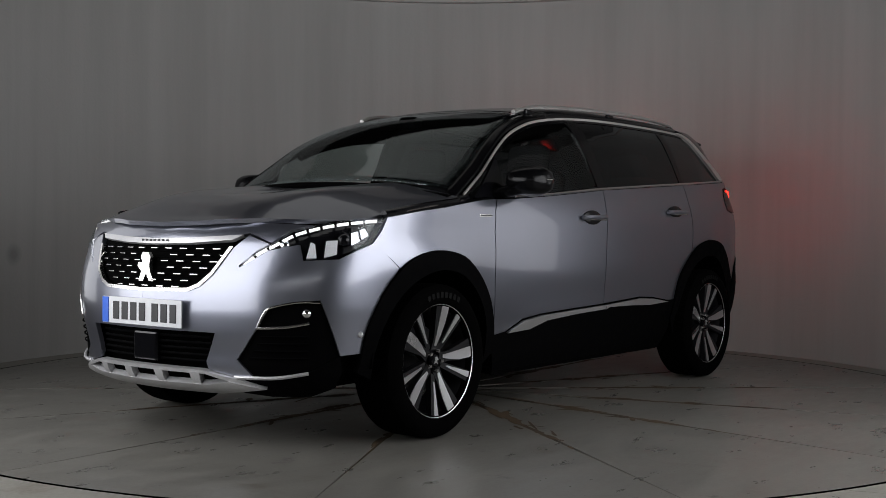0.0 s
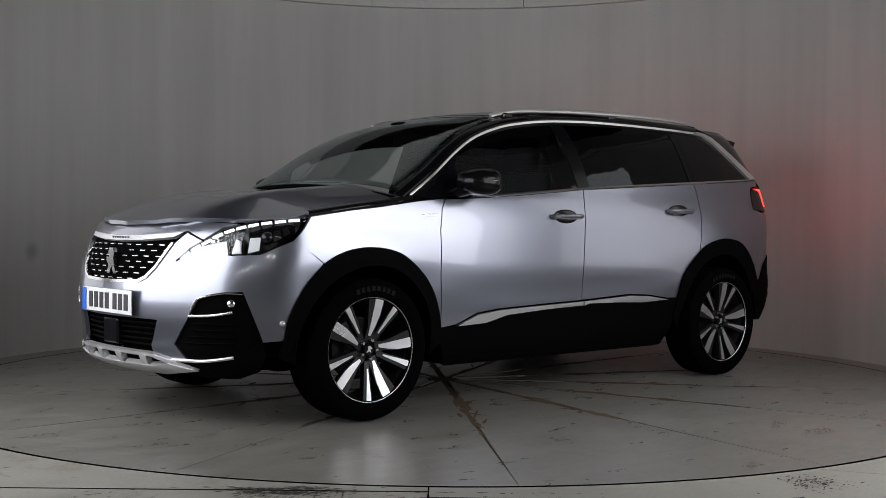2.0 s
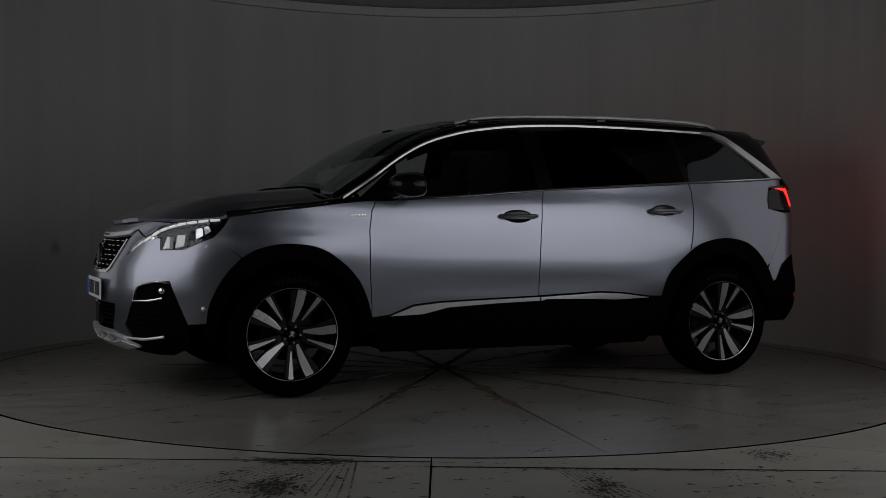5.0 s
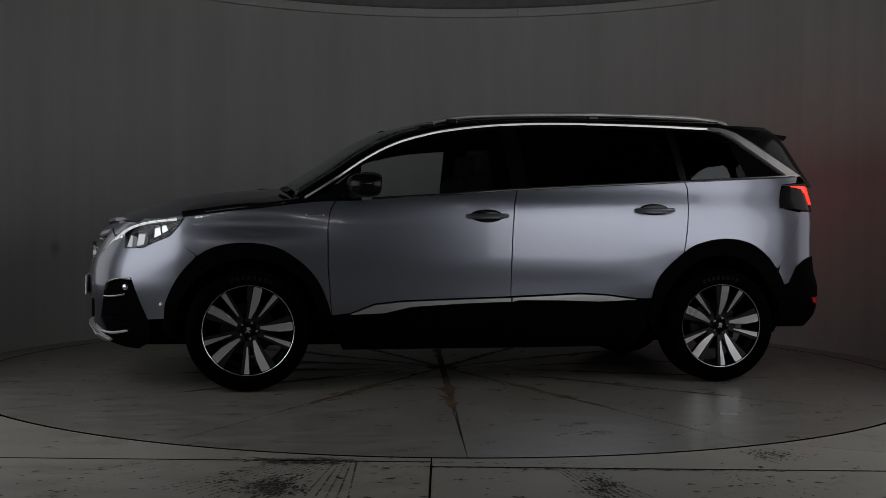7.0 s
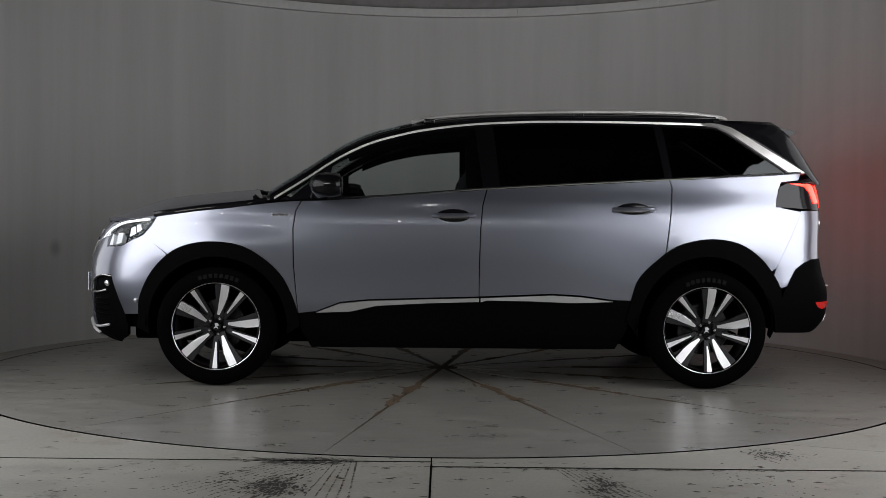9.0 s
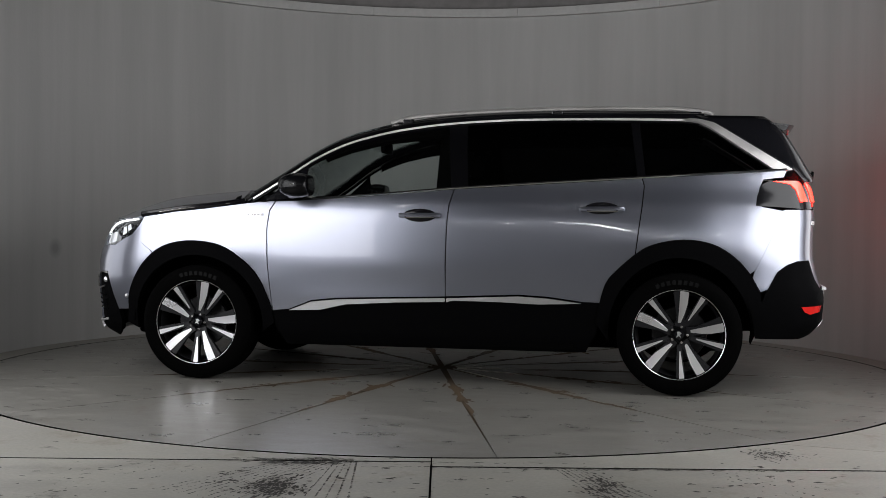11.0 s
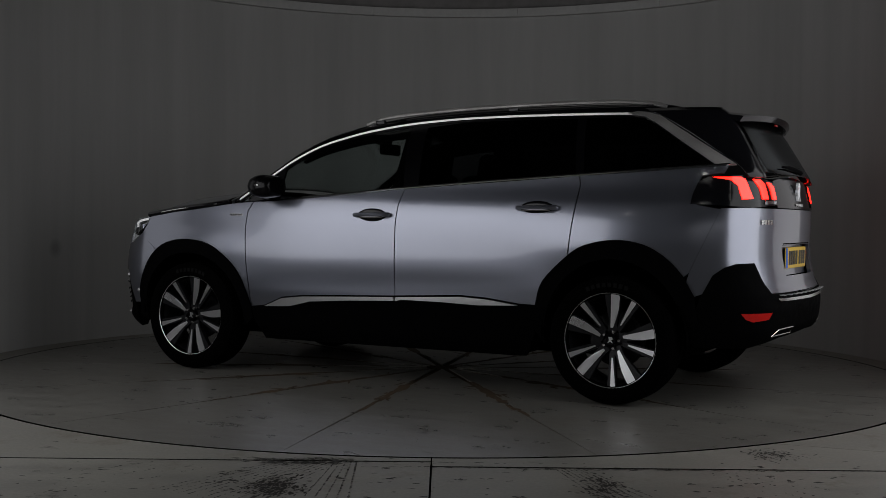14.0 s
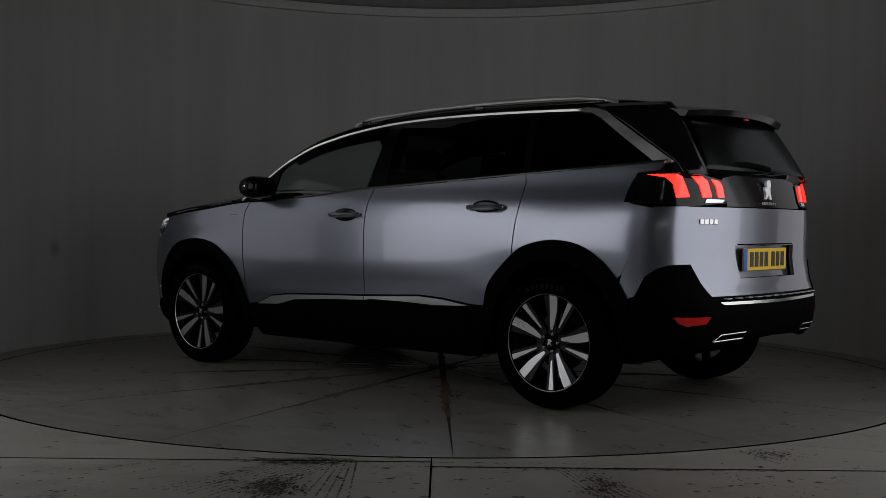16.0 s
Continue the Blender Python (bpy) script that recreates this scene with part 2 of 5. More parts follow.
def shrink(poly, gap):
    """The polygon drawn in by a gap on all sides."""
    p = np.array(poly, float)
    area2 = np.sum(p[:, 0] * np.roll(p[:, 1], -1) - np.roll(p[:, 0], -1) * p[:, 1])
    if area2 < 0:
        p = p[::-1]
    a, b = p - np.roll(p, 1, 0), np.roll(p, -1, 0) - p
    na = np.stack([-a[:, 1], a[:, 0]], 1) / (np.hypot(*a.T)[:, None] + 1e-9)
    nb = np.stack([-b[:, 1], b[:, 0]], 1) / (np.hypot(*b.T)[:, None] + 1e-9)
    m = na + nb
    m = m / np.maximum((m * m).sum(1)[:, None], 0.5) * 2
    return p + m * gap


def sheet(poly, surf, step=0.05, thick=0.014, gap=0.0042, mirror=False):
    """A curved panel: the polygon in the surface's own two numbers, cut into a grid, laid on the surface and given returned edges.
    Returns vertices, faces and normals."""
    p = shrink(poly, gap) if gap else np.array(poly, float)
    bm = bmesh.new()
    flat, _, tris, *_ = delaunay_2d_cdt([Vector(q) for q in p], [], [list(range(len(p)))], 1, 1e-6)
    vs = [bm.verts.new((q[0], q[1], 0)) for q in flat]
    for f in tris:
        bm.faces.new([vs[i] for i in f])
    lo, hi = p.min(0), p.max(0)
    for axis in (0, 1):
        n = int((hi[axis] - lo[axis]) / step)
        for k in range(1, n + 1):
            co, no = [0, 0, 0], [0, 0, 0]
            co[axis], no[axis] = lo[axis] + (hi[axis] - lo[axis]) * k / (n + 1), 1
            bmesh.ops.bisect_plane(bm, geom=bm.verts[:] + bm.edges[:] + bm.faces[:], plane_co=co, plane_no=no, dist=1e-5)
    bm.verts.index_update()
    ab = np.array([v.co[:2] for v in bm.verts])
    h = 0.004
    pts = surf(ab[:, 0], ab[:, 1])
    nrm = np.cross(surf(ab[:, 0] + h, ab[:, 1]) - surf(ab[:, 0] - h, ab[:, 1]), surf(ab[:, 0], ab[:, 1] + h) - surf(ab[:, 0], ab[:, 1] - h))
    nrm /= np.linalg.norm(nrm, axis=1)[:, None] + 1e-12
    core = np.stack([pts[:, 0].clip(-1.5, 1.3), 0 * pts[:, 1], np.full(len(pts), 0.72)], 1)
    if ((pts - core) * nrm).sum() < 0:
        nrm = -nrm
    faces = [[v.index for v in f.verts] for f in bm.faces]
    rim = [[v.index for v in e.verts] for e in bm.edges if len(e.link_faces) == 1]
    bm.free()
    verts, norms = list(map(tuple, pts)), list(map(tuple, nrm))
    fixed = []
    for f in faces:
        a, b, c = (Vector(verts[i]) for i in f[:3])
        fixed.append(f if (b - a).cross(c - a).dot(Vector(norms[f[0]])) > 0 else f[::-1])
    top, low = {}, {}
    for i in {i for e in rim for i in e}:
        top[i] = len(verts)
        verts.append(verts[i]), norms.append((0, 0, 0))
        low[i] = len(verts)
        verts.append(tuple(np.array(pts[i]) - nrm[i] * thick)), norms.append((0, 0, 0))
    for a, b in rim:
        fixed.append([top[a], top[b], low[b], low[a]])
    if mirror:
        verts = [(a, -b, c) for a, b, c in verts]
        norms = [(a, -b, c) for a, b, c in norms]
        fixed = [f[::-1] for f in fixed]
    return verts, fixed, norms


def panel(name, poly, material, parent, surf, label="", both=False, **opts):
    made = []
    for mir in ((False, True) if both else (False,)):
        verts, faces, norms = sheet(poly, surf, mirror=mir, **opts)
        me = bpy.data.meshes.new(name)
        me.from_pydata(verts, [], faces)
        me.update()
        for f in me.polygons:
            f.use_smooth = True
        me.normals_split_custom_set_from_vertices(norms)
        me.materials.append(material)
        ob = new(name, me)
        ob.parent = parent
        if label:
            tagged(ob, label)
        made.append(ob)
    return made if both else made[0]


def side(pts):
    """Side points (x, z) as numbers of the skin."""
    return [(float(at_x(x)), z) for x, z in pts]


def proud(out):
    return lambda a, b: skin(a, b, out)


def flank(x, z):
    """The glasshouse's left side."""
    return np.stack([x, glass_y(x, z), z], -1)


def flank_out(out):
    return lambda x, z: np.stack([x, glass_y(x, z) + out, z], -1)

# ---- body surfaces, in the car's space: x ahead, y to its left, z up ----
PLAN = [(-2.262, 0), (-2.252, 0.3), (-2.220, 0.55), (-2.165, 0.705), (-2.06, 0.80), (-1.90, 0.842), (-1.7, 0.859), (-1.42, 0.872),
        (-0.9, 0.874), (-0.1, 0.886), (0.6, 0.887), (1.0, 0.888), (1.42, 0.9), (1.68, 0.893), (1.88, 0.865), (2.06, 0.775),
        (2.19, 0.625), (2.275, 0.42), (2.318, 0.2), (2.332, 0)]


def spline(pts, n=14):
    """A smooth line through the points."""
    pts = np.array(pts, float)
    ext = np.vstack([2 * pts[0] - pts[1], pts, 2 * pts[-1] - pts[-2]])
    out = []
    for i in range(1, len(ext) - 2):
        a, b, c, d = ext[i - 1:i + 3]
        for k in range(n):
            t = k / n
            out.append(0.5 * (2 * b + (c - a) * t + (2 * a - 5 * b + 4 * c - d) * t * t + (3 * b - a - 3 * c + d) * t ** 3))
    out.append(pts[-1])
    return np.array(out)


TAIL_LEN = 1.4718


def plan_line():
    ext = [(PLAN[1][0], -PLAN[1][1])] + PLAN + [(PLAN[-2][0], -PLAN[-2][1])]
    line = spline(ext)[14:-14]
    s = np.r_[0, np.cumsum(np.hypot(*np.diff(line, axis=0).T))]
    g = np.gradient(line, s, axis=0)
    nrm = np.stack([-g[:, 1], g[:, 0]], 1)
    # the numbers along the plan: 1.472 from the tail's middle to the rear axle
    tail = s[98]
    s = np.where(s < tail, s * TAIL_LEN / tail, s - tail + TAIL_LEN)
    return line, s, nrm / np.hypot(*nrm.T)[:, None]


LINE, LEN, NRM = plan_line()
S_END = LEN[-1]
SIDE_Z = [0.2, 0.30, 0.42, 0.50, 0.60, 0.75, 0.88, 0.97, 1.02, 1.08, 1.16, 1.20, 1.25, 1.3]
SIDE_D = [0.10, 0.055, 0.032, 0.016, 0.006, 0.0015, 0.000, 0.000, 0.006, 0.020, 0.050, 0.062, 0.075, 0.09]
NOSE_Z = [0.19, 0.21, 0.255, 0.30, 0.345, 0.42, 0.50, 0.58, 0.68, 0.74, 0.82, 0.88, 0.92, 0.96, 1.0, 1.1]
NOSE_D = [0.30, 0.18, 0.060, 0.025, 0.012, 0.012, 0.003, 0.0, 0.004, 0.014, 0.045, 0.070, 0.098, 0.14, 0.20, 0.35]
TAIL_Z = [0.26, 0.29, 0.33, 0.41, 0.53, 0.60, 0.66, 0.79, 0.90, 0.97, 1.06, 1.15, 1.24, 1.3]
TAIL_D = [0.33, 0.20, 0.075, 0.012, 0.0, 0.008, 0.036, 0.062, 0.062, 0.058, 0.058, 0.075, 0.10, 0.12]


def dz(z, zs, ds):
    """A soft reading of a section's table."""
    h = 0.012
    return sum(w * np.interp(z + k * h, zs, ds) for k, w in ((-2, 0.1), (-1, 0.22), (0, 0.36), (1, 0.22), (2, 0.1)))


def skin(s, z, out=0.0):
    """The body's skin: s along its plan from the tail's middle round the left side to the nose's middle, z the height."""
    s = np.asarray(s, float)
    z = np.asarray(z, float)
    mir = np.where(s < 0, -1.0, np.where(s > S_END, -1.0, 1.0))
    t = np.where(s < 0, -s, np.where(s > S_END, 2 * S_END - s, s))
    x, y = np.interp(t, LEN, LINE[:, 0]), np.interp(t, LEN, LINE[:, 1])
    nx, ny = np.interp(t, LEN, NRM[:, 0]), np.interp(t, LEN, NRM[:, 1])
    k = np.hypot(nx, ny)
    nx, ny = nx / k, ny / k
    wf, wr = np.clip(nx, 0, 1) ** 1.6, np.clip(-nx, 0, 1) ** 1.6
    ws = np.clip(1 - wf - wr, 0, 1)
    d = ws * dz(z, SIDE_Z, SIDE_D) + wf * dz(z, NOSE_Z, NOSE_D) + wr * dz(z, TAIL_Z, TAIL_D)
    # swollen haunches over the two arches and a pressed line low on the doors
    for cx, zz, w in ((1.42, 0.80, 0.016), (-1.45, 0.86, 0.020)):
        d = d - w * np.exp(-((x - cx) / 0.42) ** 2 - ((z - zz) / 0.14) ** 2)
    d = d + 0.006 * np.exp(-((z - 0.60) / 0.075) ** 2) * np.clip(1 - ((x - 0.0) / 1.0) ** 4, 0, 1) * ws
    d = d + 0.012 * np.exp(-((z - 0.942) / 0.06) ** 2) * np.exp(-((x - 1.40) / 0.36) ** 2) * ws
    d = d - out
    return np.stack([x - nx * d, mir * (y - ny * d), z + 0 * x], -1)


def at_x(x):
    """The place along the plan of a point of the left side."""
    i = np.argsort(LINE[:, 0])
    return np.interp(x, LINE[i, 0], LEN[i])


def nose_y(y):
    m = LINE[:, 0] > 1.5
    a, b = LINE[m, 1][::-1], LEN[m][::-1]
    return np.where(np.asarray(y) >= 0, np.interp(np.abs(y), a, b), 2 * S_END - np.interp(np.abs(y), a, b))


def tail_y(y):
    m = LINE[:, 0] < -1.5
    r = np.interp(np.abs(y), LINE[m, 1], LEN[m])
    return np.where(np.asarray(y) >= 0, r, -r)


BELT_X = [-2.1, -1.97, -1.85, -1.21, -0.69, -0.1, 0.38, 0.71, 0.93, 1.16]
BELT_Z = [1.288, 1.28, 1.271, 1.232, 1.201, 1.163, 1.122, 1.100, 1.085, 1.072]


def glass_y(x, z):
    """The half width of the glasshouse's side."""
    x, z = np.asarray(x, float), np.asarray(z, float)
    base = np.interp(x, [-2.1, -1.97, -1.6, -1.236, -0.6, 0.0, 0.5, 0.93, 1.2], [0.685, 0.715, 0.765, 0.797, 0.818, 0.824, 0.824, 0.81, 0.785])
    h = z - np.interp(x, BELT_X, BELT_Z)
    return base - dz(h, [-0.1, 0, 0.12, 0.25, 0.33, 0.375, 0.405, 0.43, 0.46], [-0.036, 0, 0.042, 0.097, 0.147, 0.190, 0.225, 0.262, 0.31])


# the upper edge of the side windows, from the screen's foot over the roof to the last pillar's foot
ARC = spline([(1.16, 1.068), (0.935, 1.212), (0.742, 1.343), (0.568, 1.433), (0.391, 1.490), (0.217, 1.529), (-0.044, 1.564),
              (-0.336, 1.582), (-0.605, 1.587), (-0.941, 1.586), (-1.277, 1.580), (-1.50, 1.573), (-1.59, 1.552), (-1.775, 1.439), (-2.03, 1.284)], 8)

# ---- the car ----
car = thing("car", "silver-grey metallic seven-seat SUV with black roof and cladding", "car")
car.scale = (1, 1, 0.988)

ARCH_F = [(1.884, 0.412), (1.866, 0.52), (1.795, 0.661), (1.699, 0.763), (1.588, 0.820), (1.435, 0.840), (1.266, 0.813), (1.128, 0.726), (1.043, 0.635), (0.99, 0.53), (0.953, 0.419)]
ARCH_R = [(-0.98, 0.513), (-1.028, 0.652), (-1.18, 0.797), (-1.282, 0.853), (-1.439, 0.880), (-1.594, 0.857), (-1.713, 0.786), (-1.80, 0.691), (-1.855, 0.596)]
SILL = [(0.847, 0.434), (0.71, 0.490), (0.55, 0.507), (0.2, 0.520), (-0.096, 0.529), (-0.518, 0.549), (-0.688, 0.540), (-0.875, 0.515)]
ARCH_F, ARCH_R = [tuple(map(float, p)) for p in spline(ARCH_F, 4)], [tuple(map(float, p)) for p in spline(ARCH_R, 4)]


def between(pts, a, b):
    return [p for p in pts if min(a, b) <= p[0] <= max(a, b)]


MID = [(-0.137, 1.163), (-0.112, 1.07), (-0.10, 0.932), (-0.095, 0.713), (-0.094, 0.531)]
FRONT_CUT = [(0.934, 1.085), (0.967, 1.028), (0.982, 0.923), (0.978, 0.704), (0.953, 0.419)]
REAR_CUT = [(-1.204, 1.232), (-1.218, 1.184), (-1.207, 1.063), (-1.174, 0.794)]


def belt(a, b):
    """The belt line from one x to another."""
    return [(float(x), float(np.interp(x, BELT_X, BELT_Z)) - 0.004) for x in np.linspace(a, b, 9)]


def body_panels():
    """Doors, wings and quarters of both sides."""
    front_door = FRONT_CUT + SILL[:5] + MID[::-1][1:] + belt(-0.137, 0.934)[1:-1]
    rear_door = MID + SILL[5:] + [(-0.98, 0.513)] + between(ARCH_R, -0.99, -1.172)[0:] + REAR_CUT[::-1] + belt(-1.204, -0.137)[1:-1]
    wing = [(0.934, 1.087), (1.05, 1.079), (1.16, 1.066), (1.38, 1.036), (1.55, 1.018), (1.765, 0.986), (1.80, 0.93), (1.85, 0.874)] + between(ARCH_F, 0.953, 1.70) + FRONT_CUT[::-1][1:-1]
    quarter = REAR_CUT + between(ARCH_R, -1.18, -1.812)[0:] + [(-1.83, 0.715), (-1.985, 1.05), (-1.862, 1.072), (-1.852, 1.17), (-1.88, 1.222), (-2.0, 1.236), (-2.03, 1.279)] + belt(-2.0, -1.204)[:-1]
    doors = []
    for name, poly in (("front_door", front_door), ("rear_door", rear_door), ("front_wing", wing), ("rear_quarter", quarter)):
        doors.append(panel(name, side(poly), PAINT, car, skin, both=True, thick=0.02, gap=0.0032, step=0.028 if name == "front_wing" else 0.045))
    return doors


DOORS = body_panels()


def bumper_front():
    """Painted front skin with its openings left free, as a crown piece, two cheeks and a chin."""
    m = 2 * S_END
    grille = [(5.304, 0.905), (5.368, 0.851), (5.441, 0.742), (5.50, 0.69), (5.56, 0.668)]
    lamp_low = [(5.322, 0.772), (5.20, 0.842), (5.06, 0.868), (5.045, 0.802), (4.895, 0.808), (4.80, 0.85), (4.755, 0.874)]
    seam = [(float(at_x(1.84)), 0.876), (float(at_x(1.706)), 0.766)]
    pod = [(4.88, 0.407), (4.946, 0.570), (4.975, 0.640), (5.10, 0.632), (5.185, 0.606), (5.23, 0.53), (5.325, 0.392), (5.26, 0.325)]
    arch = [(float(at_x(x)), z) for x, z in between(ARCH_F, 1.70, 1.90)][::-1]
    cheek = lamp_low[:-1] + seam + arch + pod + [(5.33, 0.318), (5.46, 0.345), (5.472, 0.378), (5.425, 0.498), (S_END - 0.35, 0.500), (S_END, 0.500), (S_END, 0.662)] + grille[::-1] + [(5.196, 0.869), (5.252, 0.842), (5.328, 0.778)]
    panel("front_bumper", cheek, PAINT, car, skin, both=True, thick=0.02, gap=0.0005, step=0.04)
    crown = [(5.302, 0.912), (5.40, 0.898), (5.62, 0.892), (S_END, 0.888), (m - 5.62, 0.892), (m - 5.40, 0.898), (m - 5.302, 0.912),
             (m - 5.19, 0.874), (m - 5.10, 0.928), (m - 5.0, 0.948), (m - 5.2, 0.956), (m - 5.45, 0.962), (S_END, 0.966), (5.45, 0.962), (5.2, 0.956), (5.0, 0.948), (5.10, 0.928), (5.19, 0.874)]
    panel("nose_panel", crown, PAINT, car, skin, thick=0.02, step=0.04, gap=0.001)
    # chrome rim along the grille's lower edge and flanks
    rim = [(5.366, 0.858)] + grille[2:] + [(S_END, 0.662)]
    low = [(a, b) for a, b in rim]
    inner = [(S_END, 0.676), (5.565, 0.682), (5.51, 0.702), (5.452, 0.75), (5.384, 0.858)]
    panel("grille_rim", low + inner, CHROME, car, proud(0.006), "satin chrome grille surround", both=True, thick=0.02, gap=0)
    band = [(5.38, 0.884), (5.62, 0.868), (S_END, 0.864), (m - 5.62, 0.868), (m - 5.38, 0.884), (m - 5.33, 0.907), (m - 5.62, 0.893), (S_END, 0.889), (5.62, 0.893), (5.33, 0.907)]
    panel("grille_top_band", band, SKID, car, proud(0.005), "bright chrome strip over the grille", thick=0.02, gap=0.0005)
    letters = bmesh.new()
    for k in range(7):
        c = skin(S_END - 0.085 + 0.028 * k, 0.879, 0.0065)
        box(letters, tuple(c), (0.004, 0.014, 0.009), 0.001)
    part("band_lettering", letters, INK, car, "dark lettering bars")
    # grille mesh: a black dished back with rows of bright dashes
    back = [(5.306, 0.905), (5.368, 0.851), (5.452, 0.75), (5.51, 0.702), (5.565, 0.682), (S_END, 0.676)]
    back = back + [(m - a, b) for a, b in back[::-1][1:]] + [(m - 5.38, 0.888), (m - 5.62, 0.872), (S_END, 0.868), (5.62, 0.872), (5.38, 0.888)]
    g = panel("grille", back, DARK, car, proud(-0.022), "black grille with rows of bright dashes", thick=0.01, gap=0)
    rows = 7
    for r in range(rows):
        z = 0.845 - r * 0.0268
        half = np.interp(z, [0.68, 0.70, 0.75, 0.855], [0.27, 0.335, 0.40, 0.475])
        for k in range(-5, 6):
            s = (k + (0.5 if r % 2 else 0)) * 0.092
            if abs(s) > half - 0.03 or (abs(s) < 0.06 and 1 <= r <= 4):
                continue
            c = skin(S_END + s, z, -0.012)
            d = skin(S_END + s + 0.01, z, -0.012) - c
            bm = bmesh.new()
            box(bm, tuple(c), (0.012, 0.042, 0.0062), 0.0025, Matrix.Rotation(math.atan2(d[1], d[0]) + math.pi / 2, 3, "Z"))
            part("grille_dash", bm, CHROME, g)
        bm = bmesh.new()
        tube(bm, [tuple(skin(S_END + q, z + 0.0134, -0.022)) for q in np.linspace(-half, half, 15)], 0.003, 5)
        part("grille_bar", bm, DARK, g)
    # plain upright badge
    bm = bmesh.new()
    x0 = float(skin(S_END, 0.765, 0.0)[0])
    badge = [(-0.020, -0.062), (-0.048, -0.062), (-0.030, -0.02), (-0.052, 0.0), (-0.05, 0.018), (-0.02, 0.016), (-0.032, 0.04), (-0.02, 0.062), (0.016, 0.062), (0.03, 0.04), (0.022, 0.01), (0.026, -0.02), (0.05, -0.062), (0.02, -0.062), (0.002, -0.026)]
    prism(bm, badge, 0, 0.018, lambda a, b, c: (x0 - 0.012 + c, a, 0.765 + b))
    part("badge", bm, CHROME, car, "chrome front emblem")
    # lower air intake with slats and a sensor
    low = [(5.425, 0.500), (5.472, 0.378), (5.487, 0.346), (S_END, 0.346)]
    low = low + [(m - a, b) for a, b in low[::-1][1:]] + [(S_END, 0.500)]
    lg = panel("lower_intake", low, PLASTIC, car, proud(-0.06), "black lower air intake", thick=0.01, gap=0)
    for k in range(5):
        z = 0.475 - k * 0.025
        bm = bmesh.new()
        tube(bm, [tuple(skin(S_END + q, z, -0.03)) for q in np.linspace(-0.36, 0.36, 15)], 0.006, 6)
        part("slat", bm, PLASTIC, lg)
    bm = bmesh.new()
    box(bm, (float(skin(S_END, 0.45)[0]) - 0.03, 0, 0.425), (0.05, 0.15, 0.125), 0.01)
    part("radar_cover", bm, GLOSS, lg)
    # silver skid plate with three windows
    top = [(5.20, 0.27), (5.33, 0.312), (5.49, 0.343), (S_END, 0.346)]
    top = top + [(m - a, b) for a, b in top[::-1][1:]]
    panel("skid_top_bar", top + [(m - 5.47, 0.326), (S_END, 0.329), (5.47, 0.326), (5.36, 0.298)][::1], SKID, car, proud(0.016), "silver skid plate", thick=0.03, gap=0, step=0.03)
    bottom = [(5.20, 0.270), (5.36, 0.298), (5.47, 0.280), (S_END, 0.278), (m - 5.47, 0.280), (m - 5.36, 0.298), (m - 5.20, 0.270), (m - 5.45, 0.235), (S_END, 0.232), (5.45, 0.235)]
    panel("skid_plate", bottom, SKID, car, proud(0.02), "silver skid plate", thick=0.03, gap=0, step=0.03)
    for s in (-0.30, -0.1, 0.1, 0.30):
        post = [(S_END + s - 0.02, 0.275), (S_END + s + 0.02, 0.275), (S_END + s + 0.026, 0.332), (S_END + s - 0.026, 0.332)]
        panel("skid_post", post, SKID, car, proud(0.018), thick=0.03, gap=0)
    dark = [(5.3, 0.345), (5.3, 0.25), (m - 5.3, 0.25), (m - 5.3, 0.345)]
    panel("skid_backing", dark, DARK, car, proud(-0.02), thick=0.01, gap=0)
    # front plate
    x1 = float(skin(S_END, 0.571)[0]) + 0.005
    plate(x1, 1, 0.571, PLATE_W, 0.0)


def plate(x, way, z, material, lean):
    """A plate of 520 by 111 mm with plain bars for its characters."""
    bm = bmesh.new()
    box(bm, (x, 0, z), (0.006, 0.52, 0.116), 0.002)
    p = part("number_plate", bm, material, car, "number plate with dark bars")
    bm = bmesh.new()
    box(bm, (x + way * 0.004, -way * 0.238, z), (0.004, 0.042, 0.112), 0.001)
    part("blue_band", bm, BLUE, p)
    for k, y in enumerate((-0.165, -0.107, -0.049, 0.009, 0.092, 0.150, 0.208)):
        bm = bmesh.new()
        box(bm, (x + way * 0.0045, way * y, z), (0.003, 0.040, 0.078), 0.001)
        part("character_bar", bm, INK, p)
    return p


bumper_front()


